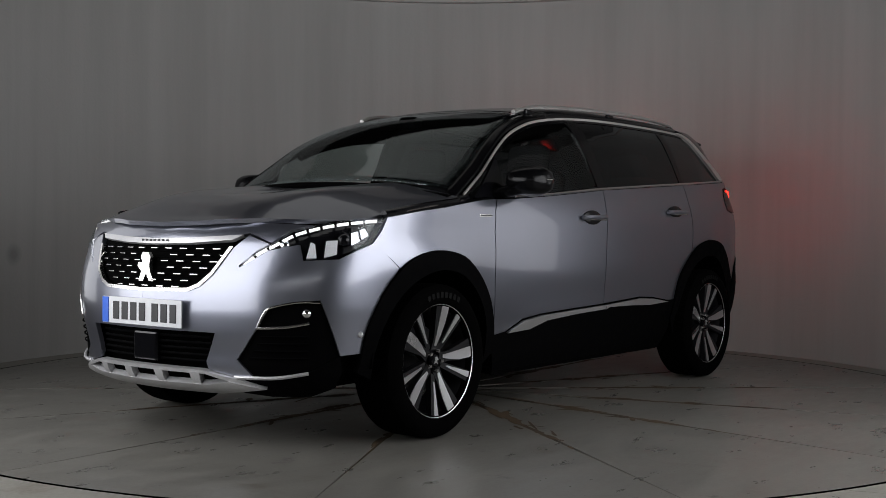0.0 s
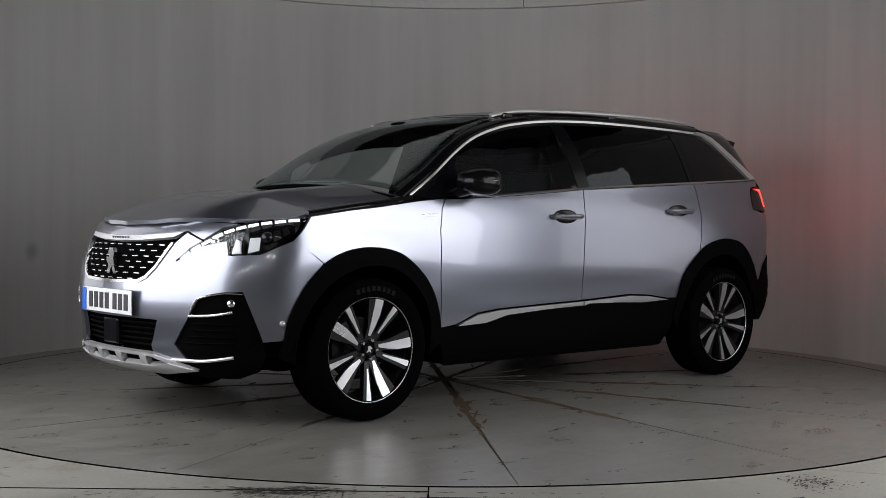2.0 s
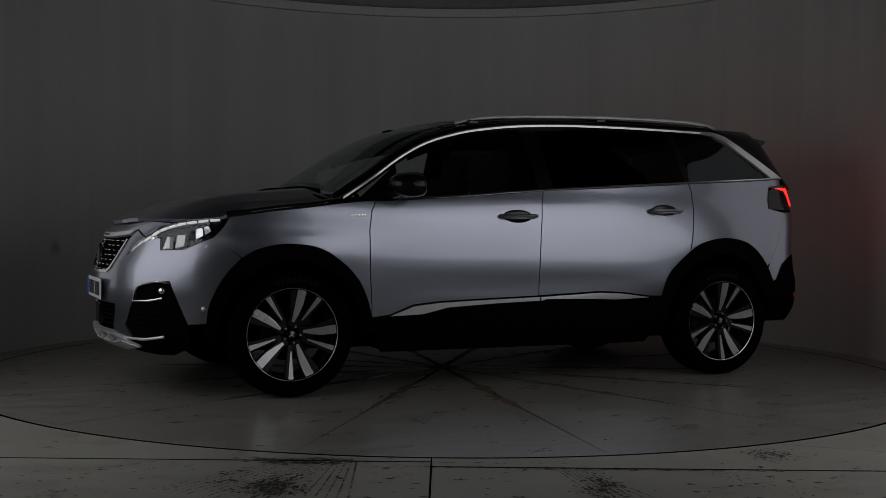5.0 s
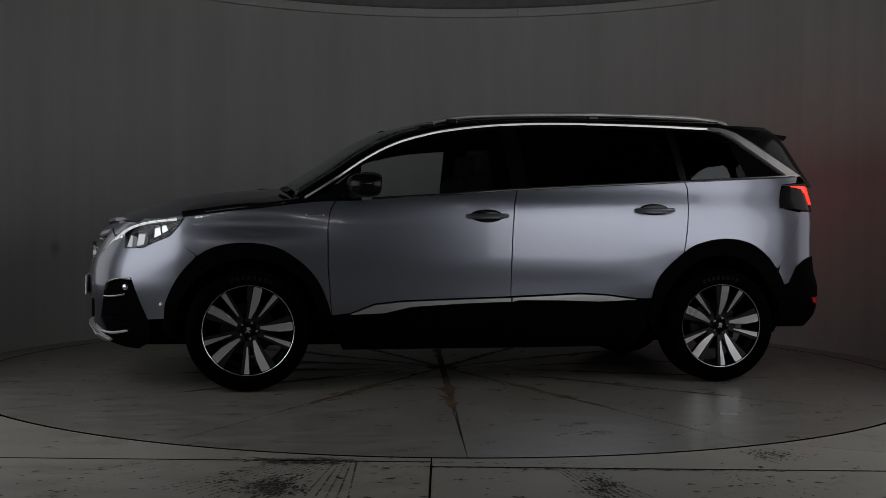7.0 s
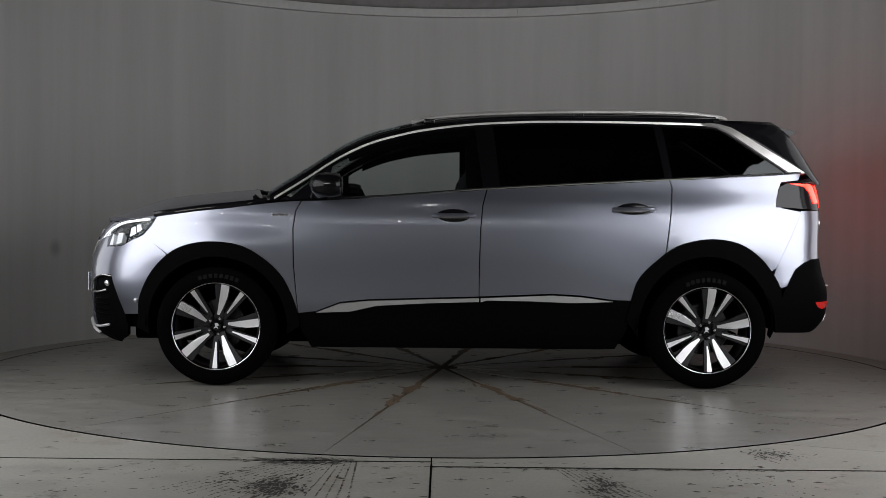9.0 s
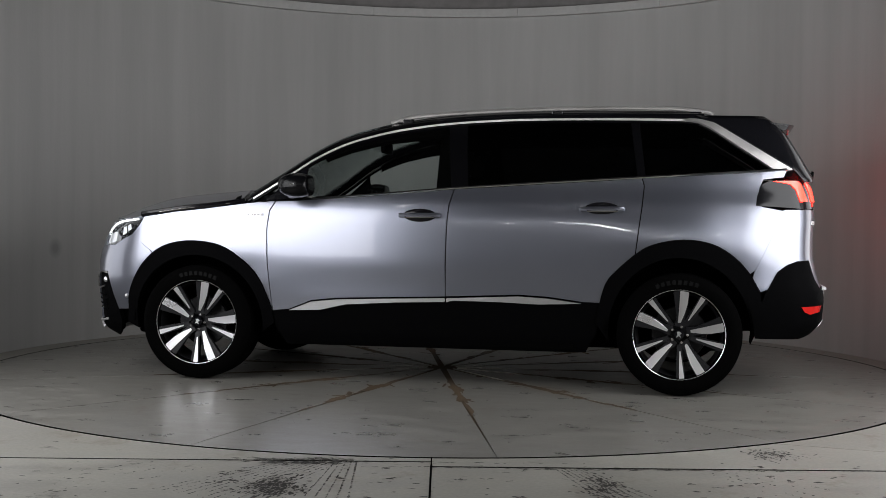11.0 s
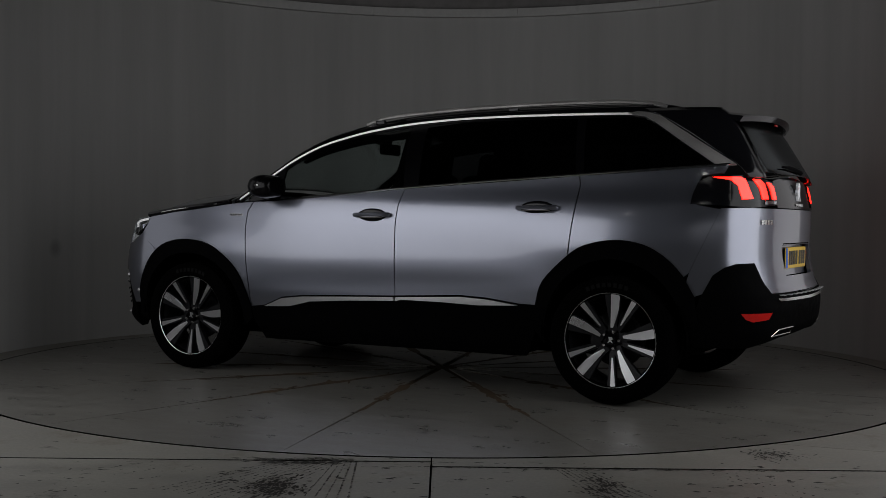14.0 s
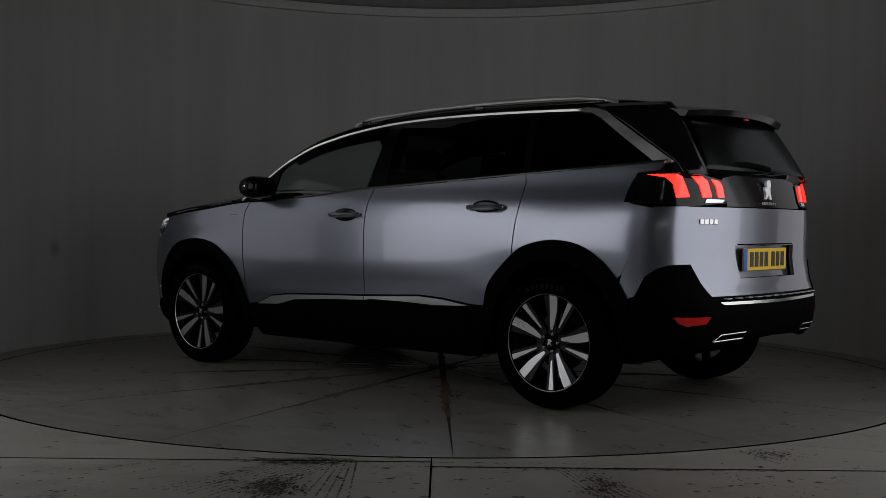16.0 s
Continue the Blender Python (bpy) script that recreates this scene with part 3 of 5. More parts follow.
def front_lamps():
    outline = [(5.322, 0.772), (5.249, 0.838), (5.175, 0.878), (5.09, 0.922), (4.99, 0.948), (4.885, 0.966), (4.78, 0.978), (4.672, 0.985), (4.70, 0.925), (4.745, 0.878), (4.80, 0.85), (4.895, 0.808), (5.045, 0.802), (5.055, 0.864), (5.20, 0.840)]
    for mir in (1, -1):
        def at(s, z, out):
            p = skin(s, z, out)
            return (float(p[0]), float(p[1]) * mir, float(p[2]))
        verts, faces, norms = sheet(outline, proud(-0.045), mirror=mir < 0, thick=0.03, gap=0)
        me = bpy.data.meshes.new("headlamp")
        me.from_pydata(verts, [], faces)
        me.materials.append(GLOSS)
        host = new("headlamp", me)
        host.parent = car
        tagged(host, "clear headlamp with black inside and white strip")
        verts, faces, norms = sheet(outline, proud(0.001), mirror=mir < 0, thick=0.004, gap=0.002)
        me = bpy.data.meshes.new("lens")
        me.from_pydata(verts, [], faces)
        for f in me.polygons:
            f.use_smooth = True
        me.normals_split_custom_set_from_vertices(norms)
        me.materials.append(LENS)
        lens = new("lens", me)
        lens.parent, lens.visible_shadow = host, False
        # daytime strip in segments along the upper edge
        path = spline([(5.312, 0.778), (5.25, 0.828), (5.17, 0.866), (5.09, 0.905), (4.99, 0.932), (4.885, 0.951), (4.78, 0.963), (4.70, 0.97)], 10)
        q = np.r_[0, np.cumsum(np.hypot(*np.diff(path, axis=0).T))]
        for k in range(10):
            a, b = q[-1] * (k + 0.08) / 10, q[-1] * (k + 0.88) / 10
            bm = bmesh.new()
            tube(bm, [at(np.interp(u, q, path[:, 0]), np.interp(u, q, path[:, 1]) - 0.002, -0.014) for u in np.linspace(a, b, 4)], 0.0075, 6)
            part("light_strip", bm, WHITE_GLOW, host)
        for poly, m in (([(5.036, 0.808), (4.986, 0.812), (4.992, 0.872), (5.014, 0.880)], PALE), ([(4.957, 0.813), (4.900, 0.826), (4.892, 0.888), (4.945, 0.886)], PALE),
                        ([(4.838, 0.862), (4.795, 0.882), (4.803, 0.926), (4.836, 0.917)], REFLECTOR), ([(4.788, 0.888), (4.752, 0.906), (4.770, 0.938), (4.796, 0.928)], REFLECTOR),
                        ([(5.316, 0.778), (5.290, 0.802), (5.272, 0.800), (5.268, 0.786)], PALE)):
            verts, faces, _ = sheet(poly, proud(-0.008), mirror=mir < 0, thick=0.03, gap=0.002)
            me = bpy.data.meshes.new("reflector")
            me.from_pydata(verts, [], faces)
            me.materials.append(m)
            ob = new("reflector", me)
            ob.parent = host
        for s, z, r in ((4.86, 0.885, 0.03), (5.13, 0.862, 0.022)):
            bm = bmesh.new()
            c = at(s, z, -0.028)
            bmesh.ops.create_uvsphere(bm, u_segments=16, v_segments=8, radius=r, matrix=Matrix.Translation(c))
            part("projector", bm, GLOSS if s < 5 else REFLECTOR, host, smooth=True)
        # fog lamp pod with a chrome frame
        pod = [(4.88, 0.407), (4.946, 0.570), (4.975, 0.640), (5.10, 0.632), (5.185, 0.606), (5.23, 0.53), (5.325, 0.392), (5.26, 0.325), (5.06, 0.322)]
        verts, faces, norms = sheet(pod, proud(-0.012), mirror=mir < 0, thick=0.03, gap=0)
        me = bpy.data.meshes.new("fog_lamp_pod")
        me.from_pydata(verts, [], faces)
        me.materials.append(PLASTIC)
        fog = new("fog_lamp_pod", me)
        fog.parent = car
        tagged(fog, "black fog lamp pod with chrome frame")
        bm = bmesh.new()
        ring = spline([(5.235, 0.525), (5.20, 0.592), (5.16, 0.614), (5.06, 0.633), (4.975, 0.630)], 5)
        tube(bm, [at(a, b, 0.0) for a, b in ring], [0.004] + [0.007] * (len(ring) - 2) + [0.005], 6, 0.7)
        tube(bm, [at(a, b, 0.0) for a, b in spline([(5.235, 0.525), (5.12, 0.53), (5.02, 0.546)], 5)], 0.006, 6)
        part("chrome_frame", bm, CHROME, fog, "chrome frame")
        bm = bmesh.new()
        c = at(5.03, 0.585, -0.018)
        bmesh.ops.create_uvsphere(bm, u_segments=16, v_segments=8, radius=0.022, matrix=Matrix.Translation(c))
        part("fog_lamp", bm, REFLECTOR, fog, smooth=True)
        for k in range(4):
            bm = bmesh.new()
            z = 0.49 - k * 0.03
            tube(bm, [at(u, z, -0.004) for u in np.linspace(5.22 + k * 0.016, 5.02, 6)], 0.004, 5)
            part("rib", bm, PLASTIC, fog)
        bm = bmesh.new()
        tube(bm, [at(a, b, 0.004) for a, b in spline([(5.34, 0.318), (5.25, 0.318), (5.15, 0.320), (5.02, 0.338)], 5)], 0.008, 6)
        part("silver_lip", bm, SKID, fog)
        # black lower skirt between the pod and the wheel arch
        skirt = [(5.33, 0.316), (5.26, 0.323), (5.06, 0.320), (4.88, 0.405), (4.865, 0.34), (4.89, 0.27), (5.0, 0.232), (5.2, 0.228), (5.33, 0.245)]
        verts, faces, norms = sheet(skirt, proud(0.002), mirror=mir < 0, thick=0.03, gap=0)
        me = bpy.data.meshes.new("lower_skirt")
        me.from_pydata(verts, [], faces)
        me.materials.append(PLASTIC)
        ob = new("lower_skirt", me)
        ob.parent = car
        # parking sensor
        bm = bmesh.new()
        c = at(float(at_x(1.897)), 0.493, 0.0)
        bmesh.ops.create_uvsphere(bm, u_segments=12, v_segments=6, radius=0.014, matrix=Matrix.Translation(c))
        part("parking_sensor", bm, SKID, car, smooth=True)


front_lamps()


def hood(x, y):
    x, y = np.asarray(x, float), np.asarray(y, float)
    z = np.interp(x, [0.9, 1.118, 1.26, 1.44, 1.62, 1.80, 1.987, 2.077, 2.13, 2.18, 2.22, 2.27], [1.185, 1.164, 1.146, 1.124, 1.102, 1.074, 1.032, 1.004, 0.987, 0.972, 0.963, 0.945])
    z2 = np.interp(x + 0.03, [0.9, 1.118, 1.26, 1.44, 1.62, 1.80, 1.987, 2.077, 2.13, 2.18, 2.22, 2.27], [1.185, 1.164, 1.146, 1.124, 1.102, 1.074, 1.032, 1.004, 0.987, 0.972, 0.963, 0.945])
    z3 = np.interp(x - 0.03, [0.9, 1.118, 1.26, 1.44, 1.62, 1.80, 1.987, 2.077, 2.13, 2.18, 2.22, 2.27], [1.185, 1.164, 1.146, 1.124, 1.102, 1.074, 1.032, 1.004, 0.987, 0.972, 0.963, 0.945])
    q = np.clip((np.abs(y) - 0.32) / 0.5, 0, 1.3)
    behind = np.clip((np.interp(np.abs(y), [0, 0.25, 0.42, 0.55, 0.655, 0.755, 0.832], [2.238, 2.215, 2.165, 2.10, 2.03, 1.94, 1.83]) - x) / 0.42, 0, 1)
    crown = np.interp(x, [1.1, 1.3, 1.6, 1.9, 2.3], [0, 0.010, 0.022, 0.027, 0.027]) * behind * behind * (3 - 2 * behind) * (1 - np.clip(np.abs(y) / 0.83, 0, 1) ** 2.5)
    drop = 0.075 * q ** 2 * (1 + 0.5 * np.clip((x - 1.75) / 0.3, 0, 1))
    swell = 0.010 * np.exp(-((np.abs(y) - 0.47) / 0.10) ** 2) * np.clip((2.1 - x) / 0.4, 0, 1) - 0.012 * np.exp(-(np.abs(y) / 0.24) ** 4) * np.clip((2.1 - x) / 0.4, 0, 1)
    return np.stack([x, y, (z + z2 + z3) / 3 - drop + swell + crown], -1)


def top_panels():
    """Bonnet, screen, roof, rails and the black rear."""
    half = [(2.238, 0.0), (2.215, 0.25), (2.165, 0.42), (2.10, 0.55), (2.03, 0.655), (1.94, 0.755), (1.83, 0.832), (1.74, 0.85), (1.55, 0.858), (1.38, 0.856), (1.24, 0.848), (1.16, 0.81), (1.20, 0.62), (1.265, 0.3), (1.28, 0.0)]
    poly = half + [(a, -b) for a, b in half[::-1][1:-1]]
    panel("bonnet", poly, PAINT, car, hood, thick=0.02, step=0.05)
    # black strip with a bright line between bonnet and wing
    for mir in (1, -1):
        bm = bmesh.new()
        line = spline([(1.14, 0.836, 1.084), (1.3, 0.870, 1.060), (1.5, 0.879, 1.038), (1.7, 0.879, 1.009), (1.78, 0.874, 0.997)], 6)
        tube(bm, [(a, b * mir, c) for a, b, c in line], 0.017, 8)
        s = part("bonnet_strip", bm, GLOSS, car, smooth=True)
        bm = bmesh.new()
        line = spline([(1.22, 0.872, 1.070), (1.5, 0.895, 1.036), (1.66, 0.895, 1.013)], 6)
        tube(bm, [(a, b * mir, c) for a, b, c in line], 0.004, 6)
        part("bright_line", bm, CHROME, s, smooth=True)
        bm = bmesh.new()
        box(bm, (1.055, (float(skin(at_x(1.055), 1.003)[1]) + 0.002) * mir, 1.002), (0.10, 0.004, 0.013), 0.0015)
        w = part("wing_badge", bm, CHROME, car, "small chrome wing badge")
        for k in range(5):
            bm = bmesh.new()
            box(bm, (1.095 - 0.02 * k, (float(skin(at_x(1.055), 1.003)[1]) + 0.0045) * mir, 1.002), (0.013, 0.003, 0.006))
            part("badge_bar", bm, INK, w)
    arc = ARC[:]

    def over(q, v):
        """The screen and roof: q along the arc of the window tops, v across."""
        q, v = np.asarray(q, float), np.asarray(v, float)
        x, z = np.interp(q, np.arange(len(arc)), arc[:, 0]), np.interp(q, np.arange(len(arc)), arc[:, 1])
        y = glass_y(x, z) - 0.012
        slope = np.interp(x, [-1.6, -0.1, 0.3, 0.55, 1.16], [0.0, 0.01, 0.04, 0.05, 0.02])
        crown = np.interp(x, [-1.6, -0.1, 0.3, 0.8, 1.16], [0.040, 0.036, 0.036, 0.045, 0.060])
        b = 1 - np.abs(v) ** 2.2
        edge = 0.044 * (1 - np.abs(v) ** 22)
        return np.stack([x + slope * b, y * v, z + crown * b + edge], -1)

    glass_ob = grid_sheet("windscreen", over, np.linspace(0.5, 37, 26), np.linspace(-0.94, 0.94, 25), CLEAR, "clear sloping windscreen")
    glass_ob.visible_shadow = False
    for lo, hi in ((0.935, 1.0), (-1.0, -0.935)):
        grid_sheet("windscreen_pillar", over, np.linspace(0, 46, 40), np.linspace(lo, hi, 4), PILLAR, "gloss black pillar")
    grid_sheet("roof", over, np.linspace(37, 92, 44), np.linspace(-1, 1, 29), GLOSS, "gloss black roof")
    grid_sheet("headliner", lambda q, v: over(q, 0.96 * v) - np.array([0, 0, 0.04]), np.linspace(39, 90, 30), np.linspace(-1, 1, 21), DARK, "dark headliner")
    grid_sheet("screen_header", over, np.linspace(33, 37.5, 6), np.linspace(-0.95, 0.95, 25), GLOSS)
    # cowl and wipers at the screen's foot
    bm = bmesh.new()
    tube(bm, [(1.30 - 0.10 * (abs(y) / 0.78) ** 2, y, 1.150 - 0.07 * (abs(y) / 0.78) ** 2.2) for y in np.linspace(-0.78, 0.78, 21)], 0.03, 8, 0.6)
    cowl = part("cowl", bm, PLASTIC, car, smooth=True)
    for y0, y1 in ((0.55, -0.05), (-0.1, -0.66)):
        bm = bmesh.new()
        tube(bm, [(1.20 - 0.10 * (abs(y) / 0.78) ** 2 + 0.02, y, 1.148 - 0.05 * (abs(y) / 0.78) ** 2.2) for y in np.linspace(y0, y1, 9)], 0.010, 6)
        part("wiper", bm, PLASTIC, car)


def grid_sheet(name, surf, us, vs, material, label="", parent=None, thick=0.0):
    u, v = np.meshgrid(us, vs, indexing="ij")
    p = surf(u.ravel(), v.ravel())
    n, m = len(us), len(vs)
    faces = [(i * m + j, i * m + j + 1, (i + 1) * m + j + 1, (i + 1) * m + j) for i in range(n - 1) for j in range(m - 1)]
    bm = bmesh.new()
    vs_ = [bm.verts.new(q) for q in p]
    for f in faces:
        bm.faces.new([vs_[i] for i in f])
    bmesh.ops.remove_doubles(bm, verts=bm.verts[:], dist=1e-5)
    ob = part(name, bm, material, parent or car, label, smooth=True)
    mod = ob.modifiers.new("thickness", "SOLIDIFY")
    mod.thickness, mod.offset = thick or 0.006, 0.0
    return ob


top_panels()


def side_glass():
    arc = [(float(a), float(b)) for a, b in ARC]
    top = [p for p in arc if p[0] > -1.58]
    f_win = [p for p in top if p[0] > -0.10][2:]
    f_win = [(a, b - 0.022) for a, b in f_win if b - 0.03 > np.interp(a, BELT_X, BELT_Z)] 
    f_poly = f_win + [(-0.075, 1.54), (-0.12, 1.175)] + [(x, float(np.interp(x, BELT_X, BELT_Z)) + 0.008) for x in np.linspace(-0.10, f_win[0][0], 8)]
    r_top = [(a, b - 0.022) for a, b in top if -1.13 < a < -0.17]
    r_poly = r_top + [(-1.14, 1.56), (-1.19, 1.24)] + [(x, float(np.interp(x, BELT_X, BELT_Z)) + 0.008) for x in np.linspace(-1.17, -0.20, 6)] + [(-0.205, 1.18), (-0.165, 1.545)]
    q_top = [(a, b - 0.022) for a, b in top if -1.45 < a < -1.17]
    q_poly = q_top + [(-1.54, 1.545), (-1.735, 1.43), (-1.965, 1.292)] + [(x, float(np.interp(x, BELT_X, BELT_Z)) + 0.008) for x in np.linspace(-1.93, -1.22, 5)] + [(-1.215, 1.25), (-1.165, 1.56)]
    for i, (poly, m) in enumerate(((f_poly, CLEAR), (r_poly, PRIVACY), (q_poly, PRIVACY))):
        hosts = DOORS[0] if i == 0 else DOORS[1] if i == 1 else DOORS[3]
        for k, mir in enumerate((False, True)):
            verts, faces, norms = sheet(poly, flank_out(-0.006), mirror=mir, thick=0.004, gap=0.0, step=0.08)
            me = bpy.data.meshes.new("window")
            me.from_pydata(verts, [], faces)
            for f in me.polygons:
                f.use_smooth = True
            me.normals_split_custom_set_from_vertices(norms)
            me.materials.append(m)
            ob = new("window", me)
            ob.parent = hosts[k]
            ob.visible_shadow = False
            tagged(ob, "clear side window" if i == 0 else "dark privacy glass window")
    # pillars between the windows, header and window frames in black
    for poly in ([(-0.065, 1.565), (-0.175, 1.572), (-0.215, 1.172), (-0.115, 1.165)], [(-1.13, 1.582), (-1.18, 1.582), (-1.225, 1.236), (-1.18, 1.234)],
                 [(a, b) for a, b in top[2:]] + [(a, b - 0.024) for a, b in top[2:]][::-1]):
        panel("window_frame", poly, PILLAR, car, flank_out(-0.003), both=True, gap=0, thick=0.02)
    # chrome surround: window tops and last pillar, then the belt strip
    run = [(float(a), float(b)) for a, b in ARC[2:-13]]
    for mir in (1, -1):
        bm = bmesh.new()
        n = [bm.verts.new((x, (glass_y(x, z) + o) * mir, z + d)) for x, z in run for o, d in ((0.002, 0.004), (0.009, 0.001), (0.009, -0.010), (0.002, -0.012))]
        for i in range(len(run) - 1):
            for k in range(4):
                a, b = i * 4 + k, i * 4 + (k + 1) % 4
                bm.faces.new((n[a], n[b], n[b + 4], n[a + 4]))
        part("window_chrome", bm, SATIN, car, "satin chrome window surround", smooth=True)
        bm = bmesh.new()
        xs = np.linspace(-2.0, 0.72, 34)
        pts = [(x, (float(glass_y(x, np.interp(x, BELT_X, BELT_Z))) + 0.010) * mir, float(np.interp(x, BELT_X, BELT_Z)) + 0.002) for x in xs]
        tube(bm, pts, 0.0075, 6)
        part("belt_chrome", bm, CHROME, car, "thin chrome belt strip", smooth=True)
    pil = [(-1.47, 1.585), (-1.53, 1.578), (-1.605, 1.556), (-1.785, 1.440), (-2.030, 1.284), (-1.94, 1.276), (-1.728, 1.422), (-1.575, 1.530), (-1.51, 1.562), (-1.42, 1.575)]
    panel("pillar_chrome", pil, SATIN, car, flank_out(0.012), "broad satin chrome rear pillar trim", both=True, gap=0, thick=0.02)


side_glass()


def rails():
    for mir in (1, -1):
        line = spline([(0.31, 0.535, 1.574), (0.24, 0.545, 1.594), (0.10, 0.556, 1.616), (-0.34, 0.572, 1.640), (-0.88, 0.576, 1.652), (-1.29, 0.566, 1.650), (-1.46, 0.555, 1.640), (-1.56, 0.545, 1.624), (-1.60, 0.54, 1.608)], 6)
        bm = bmesh.new()
        tube(bm, [(a, b * mir, c) for a, b, c in line], 0.013, 8, 1.0)
        r = part("roof_rail", bm, SATIN, car, "satin silver roof rail", smooth=True)
        for x in (0.2, -0.7, -1.5):
            bm = bmesh.new()
            z = float(np.interp(-x, -line[:, 0], line[:, 2]))
            box(bm, (x, 0.558 * mir, z - 0.022), (0.07, 0.02, 0.03), 0.008)
            part("rail_foot", bm, GLOSS, r)


rails()


def rear_x(z):
    return np.interp(z, [1.0, 1.239, 1.489, 1.56, 1.62], [-2.23, -2.155, -2.010, -1.955, -1.87])


def stern(q, z):
    """The black glasshouse behind the last pillar: q from the tail's middle to the pillar on the left."""
    q, z = np.asarray(q, float), np.asarray(z, float)
    xc = np.interp(z, [1.20, 1.28, 1.44, 1.556, 1.60], [-2.10, -2.04, -1.79, -1.60, -1.50])
    xr = rear_x(z)
    yc = glass_y(xc, z) - 0.004
    t = np.abs(q)
    f = np.clip(t / 0.62, 0, 1)
    g = np.clip((t - 0.62) / 0.38, 0, 1)
    ye = yc - 0.095
    x = np.where(t < 0.62, xr - 0.045 + 0.06 * f ** 2.5, 0)
    x1 = xr + 0.015
    h = np.sin(g * math.pi / 2)
    k = 1 - np.cos(g * math.pi / 2)
    x = np.where(t < 0.62, x, x1 + (xc - x1) * (0.35 * g + 0.65 * k))
    y = np.where(t < 0.62, ye * f, ye + (yc - ye) * (0.5 * g + 0.5 * h))
    return np.stack([x, y * np.sign(q + 1e-9), z], -1)


def rear_end():
    grid_sheet("rear_window", stern, np.linspace(-0.60, 0.60, 25), np.linspace(1.245, 1.55, 14), HATCH_GLASS, "dark rear window")
    for a, b in ((0.60, 1.0), (-1.0, -0.60)):
        grid_sheet("rear_pillar", stern, np.linspace(a, b, 14), np.linspace(1.215, 1.60, 16), GLOSS, "gloss black rear pillar")
    # roof end and spoiler
    def roof_end(u, v):
        x = np.interp(u, [0, 1], [-1.44, -2.02]) - 0.075 * u * (1 - np.abs(v) ** 2)
        w = np.interp(u, [0, 0.5, 1], [0.583, 0.56, 0.55])
        z0 = np.interp(u, [0, 0.3, 0.7, 1], [1.594, 1.592, 1.572, 1.548])
        return np.stack([x, w * v, z0 + 0.040 * (1 - 0.4 * u) * (1 - np.abs(v) ** 2.2)], -1)
    us, vs = np.linspace(0, 1, 14), np.linspace(-1, 1, 25)
    bm = bmesh.new()
    U, V = np.meshgrid(us, vs, indexing="ij")
    p = roof_end(U.ravel(), V.ravel())
    low = p.copy()
    low[:, 2] -= 0.03 + 0.01 * (1 - U.ravel())
    low[:, 0] += 0.02 * U.ravel()
    n, k = len(us), len(vs)
    t = [bm.verts.new(a) for a in p]
    l = [bm.verts.new(a) for a in low]
    for i in range(n - 1):
        for j in range(k - 1):
            bm.faces.new((t[i * k + j], t[i * k + j + 1], t[(i + 1) * k + j + 1], t[(i + 1) * k + j]))
            bm.faces.new((l[i * k + j], l[i * k + j + 1], l[(i + 1) * k + j + 1], l[(i + 1) * k + j]))
    for j in range(k - 1):
        bm.faces.new((t[(n - 1) * k + j], t[(n - 1) * k + j + 1], l[(n - 1) * k + j + 1], l[(n - 1) * k + j]))
    for i in range(n - 1):
        for j in (0, k - 1):
            bm.faces.new((t[i * k + j], t[(i + 1) * k + j], l[(i + 1) * k + j], l[i * k + j]))
    sp = part("spoiler", bm, GLOSS, car, "gloss black roof spoiler", smooth=True)
    bm = bmesh.new()
    box(bm, (-2.065, 0, 1.535), (0.012, 0.05, 0.010), 0.003)
    part("brake_light", bm, RED_LENS, sp)
    # rear wiper
    bm = bmesh.new()
    tube(bm, [tuple(stern(np.array([a]), np.array([b]))[0] + np.array([-0.022, 0, 0])) for a, b in ((0.02, 1.262), (0.12, 1.275), (0.25, 1.285), (0.36, 1.283))], [0.014, 0.012, 0.010, 0.006], 6)
    part("rear_wiper", bm, PLASTIC, car, smooth=True)
    # tailgate skin, gloss band, lamps
    gate = [(0.735, 1.055), (0.722, 0.772), (0.665, 0.685), (0.605, 0.612)]
    rec = [(0.352, 0.862), (0.325, 0.695)]
    left = gate + [(0.0, 0.612), (0.0, 0.695), rec[1], rec[0], (0.0, 0.862), (0.0, 1.055)]
    tg = panel("tailgate", left, PAINT, car, skin, both=True, thick=0.02, gap=0.0, step=0.04)
    quarter = [(0.736, 1.055), (float(at_x(-1.985)), 1.052), (float(at_x(-1.83)), 0.715)] + [(float(at_x(x)), z) for x, z in between(ARCH_R, -1.815, -1.86)] + [(1.005, 0.612), (0.956, 0.708), (0.90, 0.748), (0.84, 0.768), (0.723, 0.773)]
    panel("rear_corner", quarter, PAINT, car, skin, both=True, thick=0.02, step=0.04, gap=-0.0018)
    recess = [(0.352, 0.862), (0.325, 0.695), (-0.325, 0.695), (-0.352, 0.862)]
    panel("plate_recess", recess, PAINT, car, proud(-0.035), "recess for the rear plate", thick=0.01, gap=0)
    bm = bmesh.new()
    tube(bm, [tuple(skin(s, 0.868, -0.008)) for s in np.linspace(-0.33, 0.33, 13)], 0.010, 6)
    part("gate_handle", bm, PLASTIC, car)
    plate(float(skin(0, 0.78)[0]) + 0.018, -1, 0.788, PLATE_Y, 0)
    full = [(0.43, 1.06), (0.43, 1.205), (0.3, 1.225), (0.0, 1.238), (-0.3, 1.225), (-0.43, 1.205), (-0.43, 1.06)]
    panel("rear_band", full, GLOSS, car, proud(-0.002), "gloss black band between the tail lamps", thick=0.02, gap=0.001)
    bm = bmesh.new()
    x0 = float(skin(0, 1.15)[0])
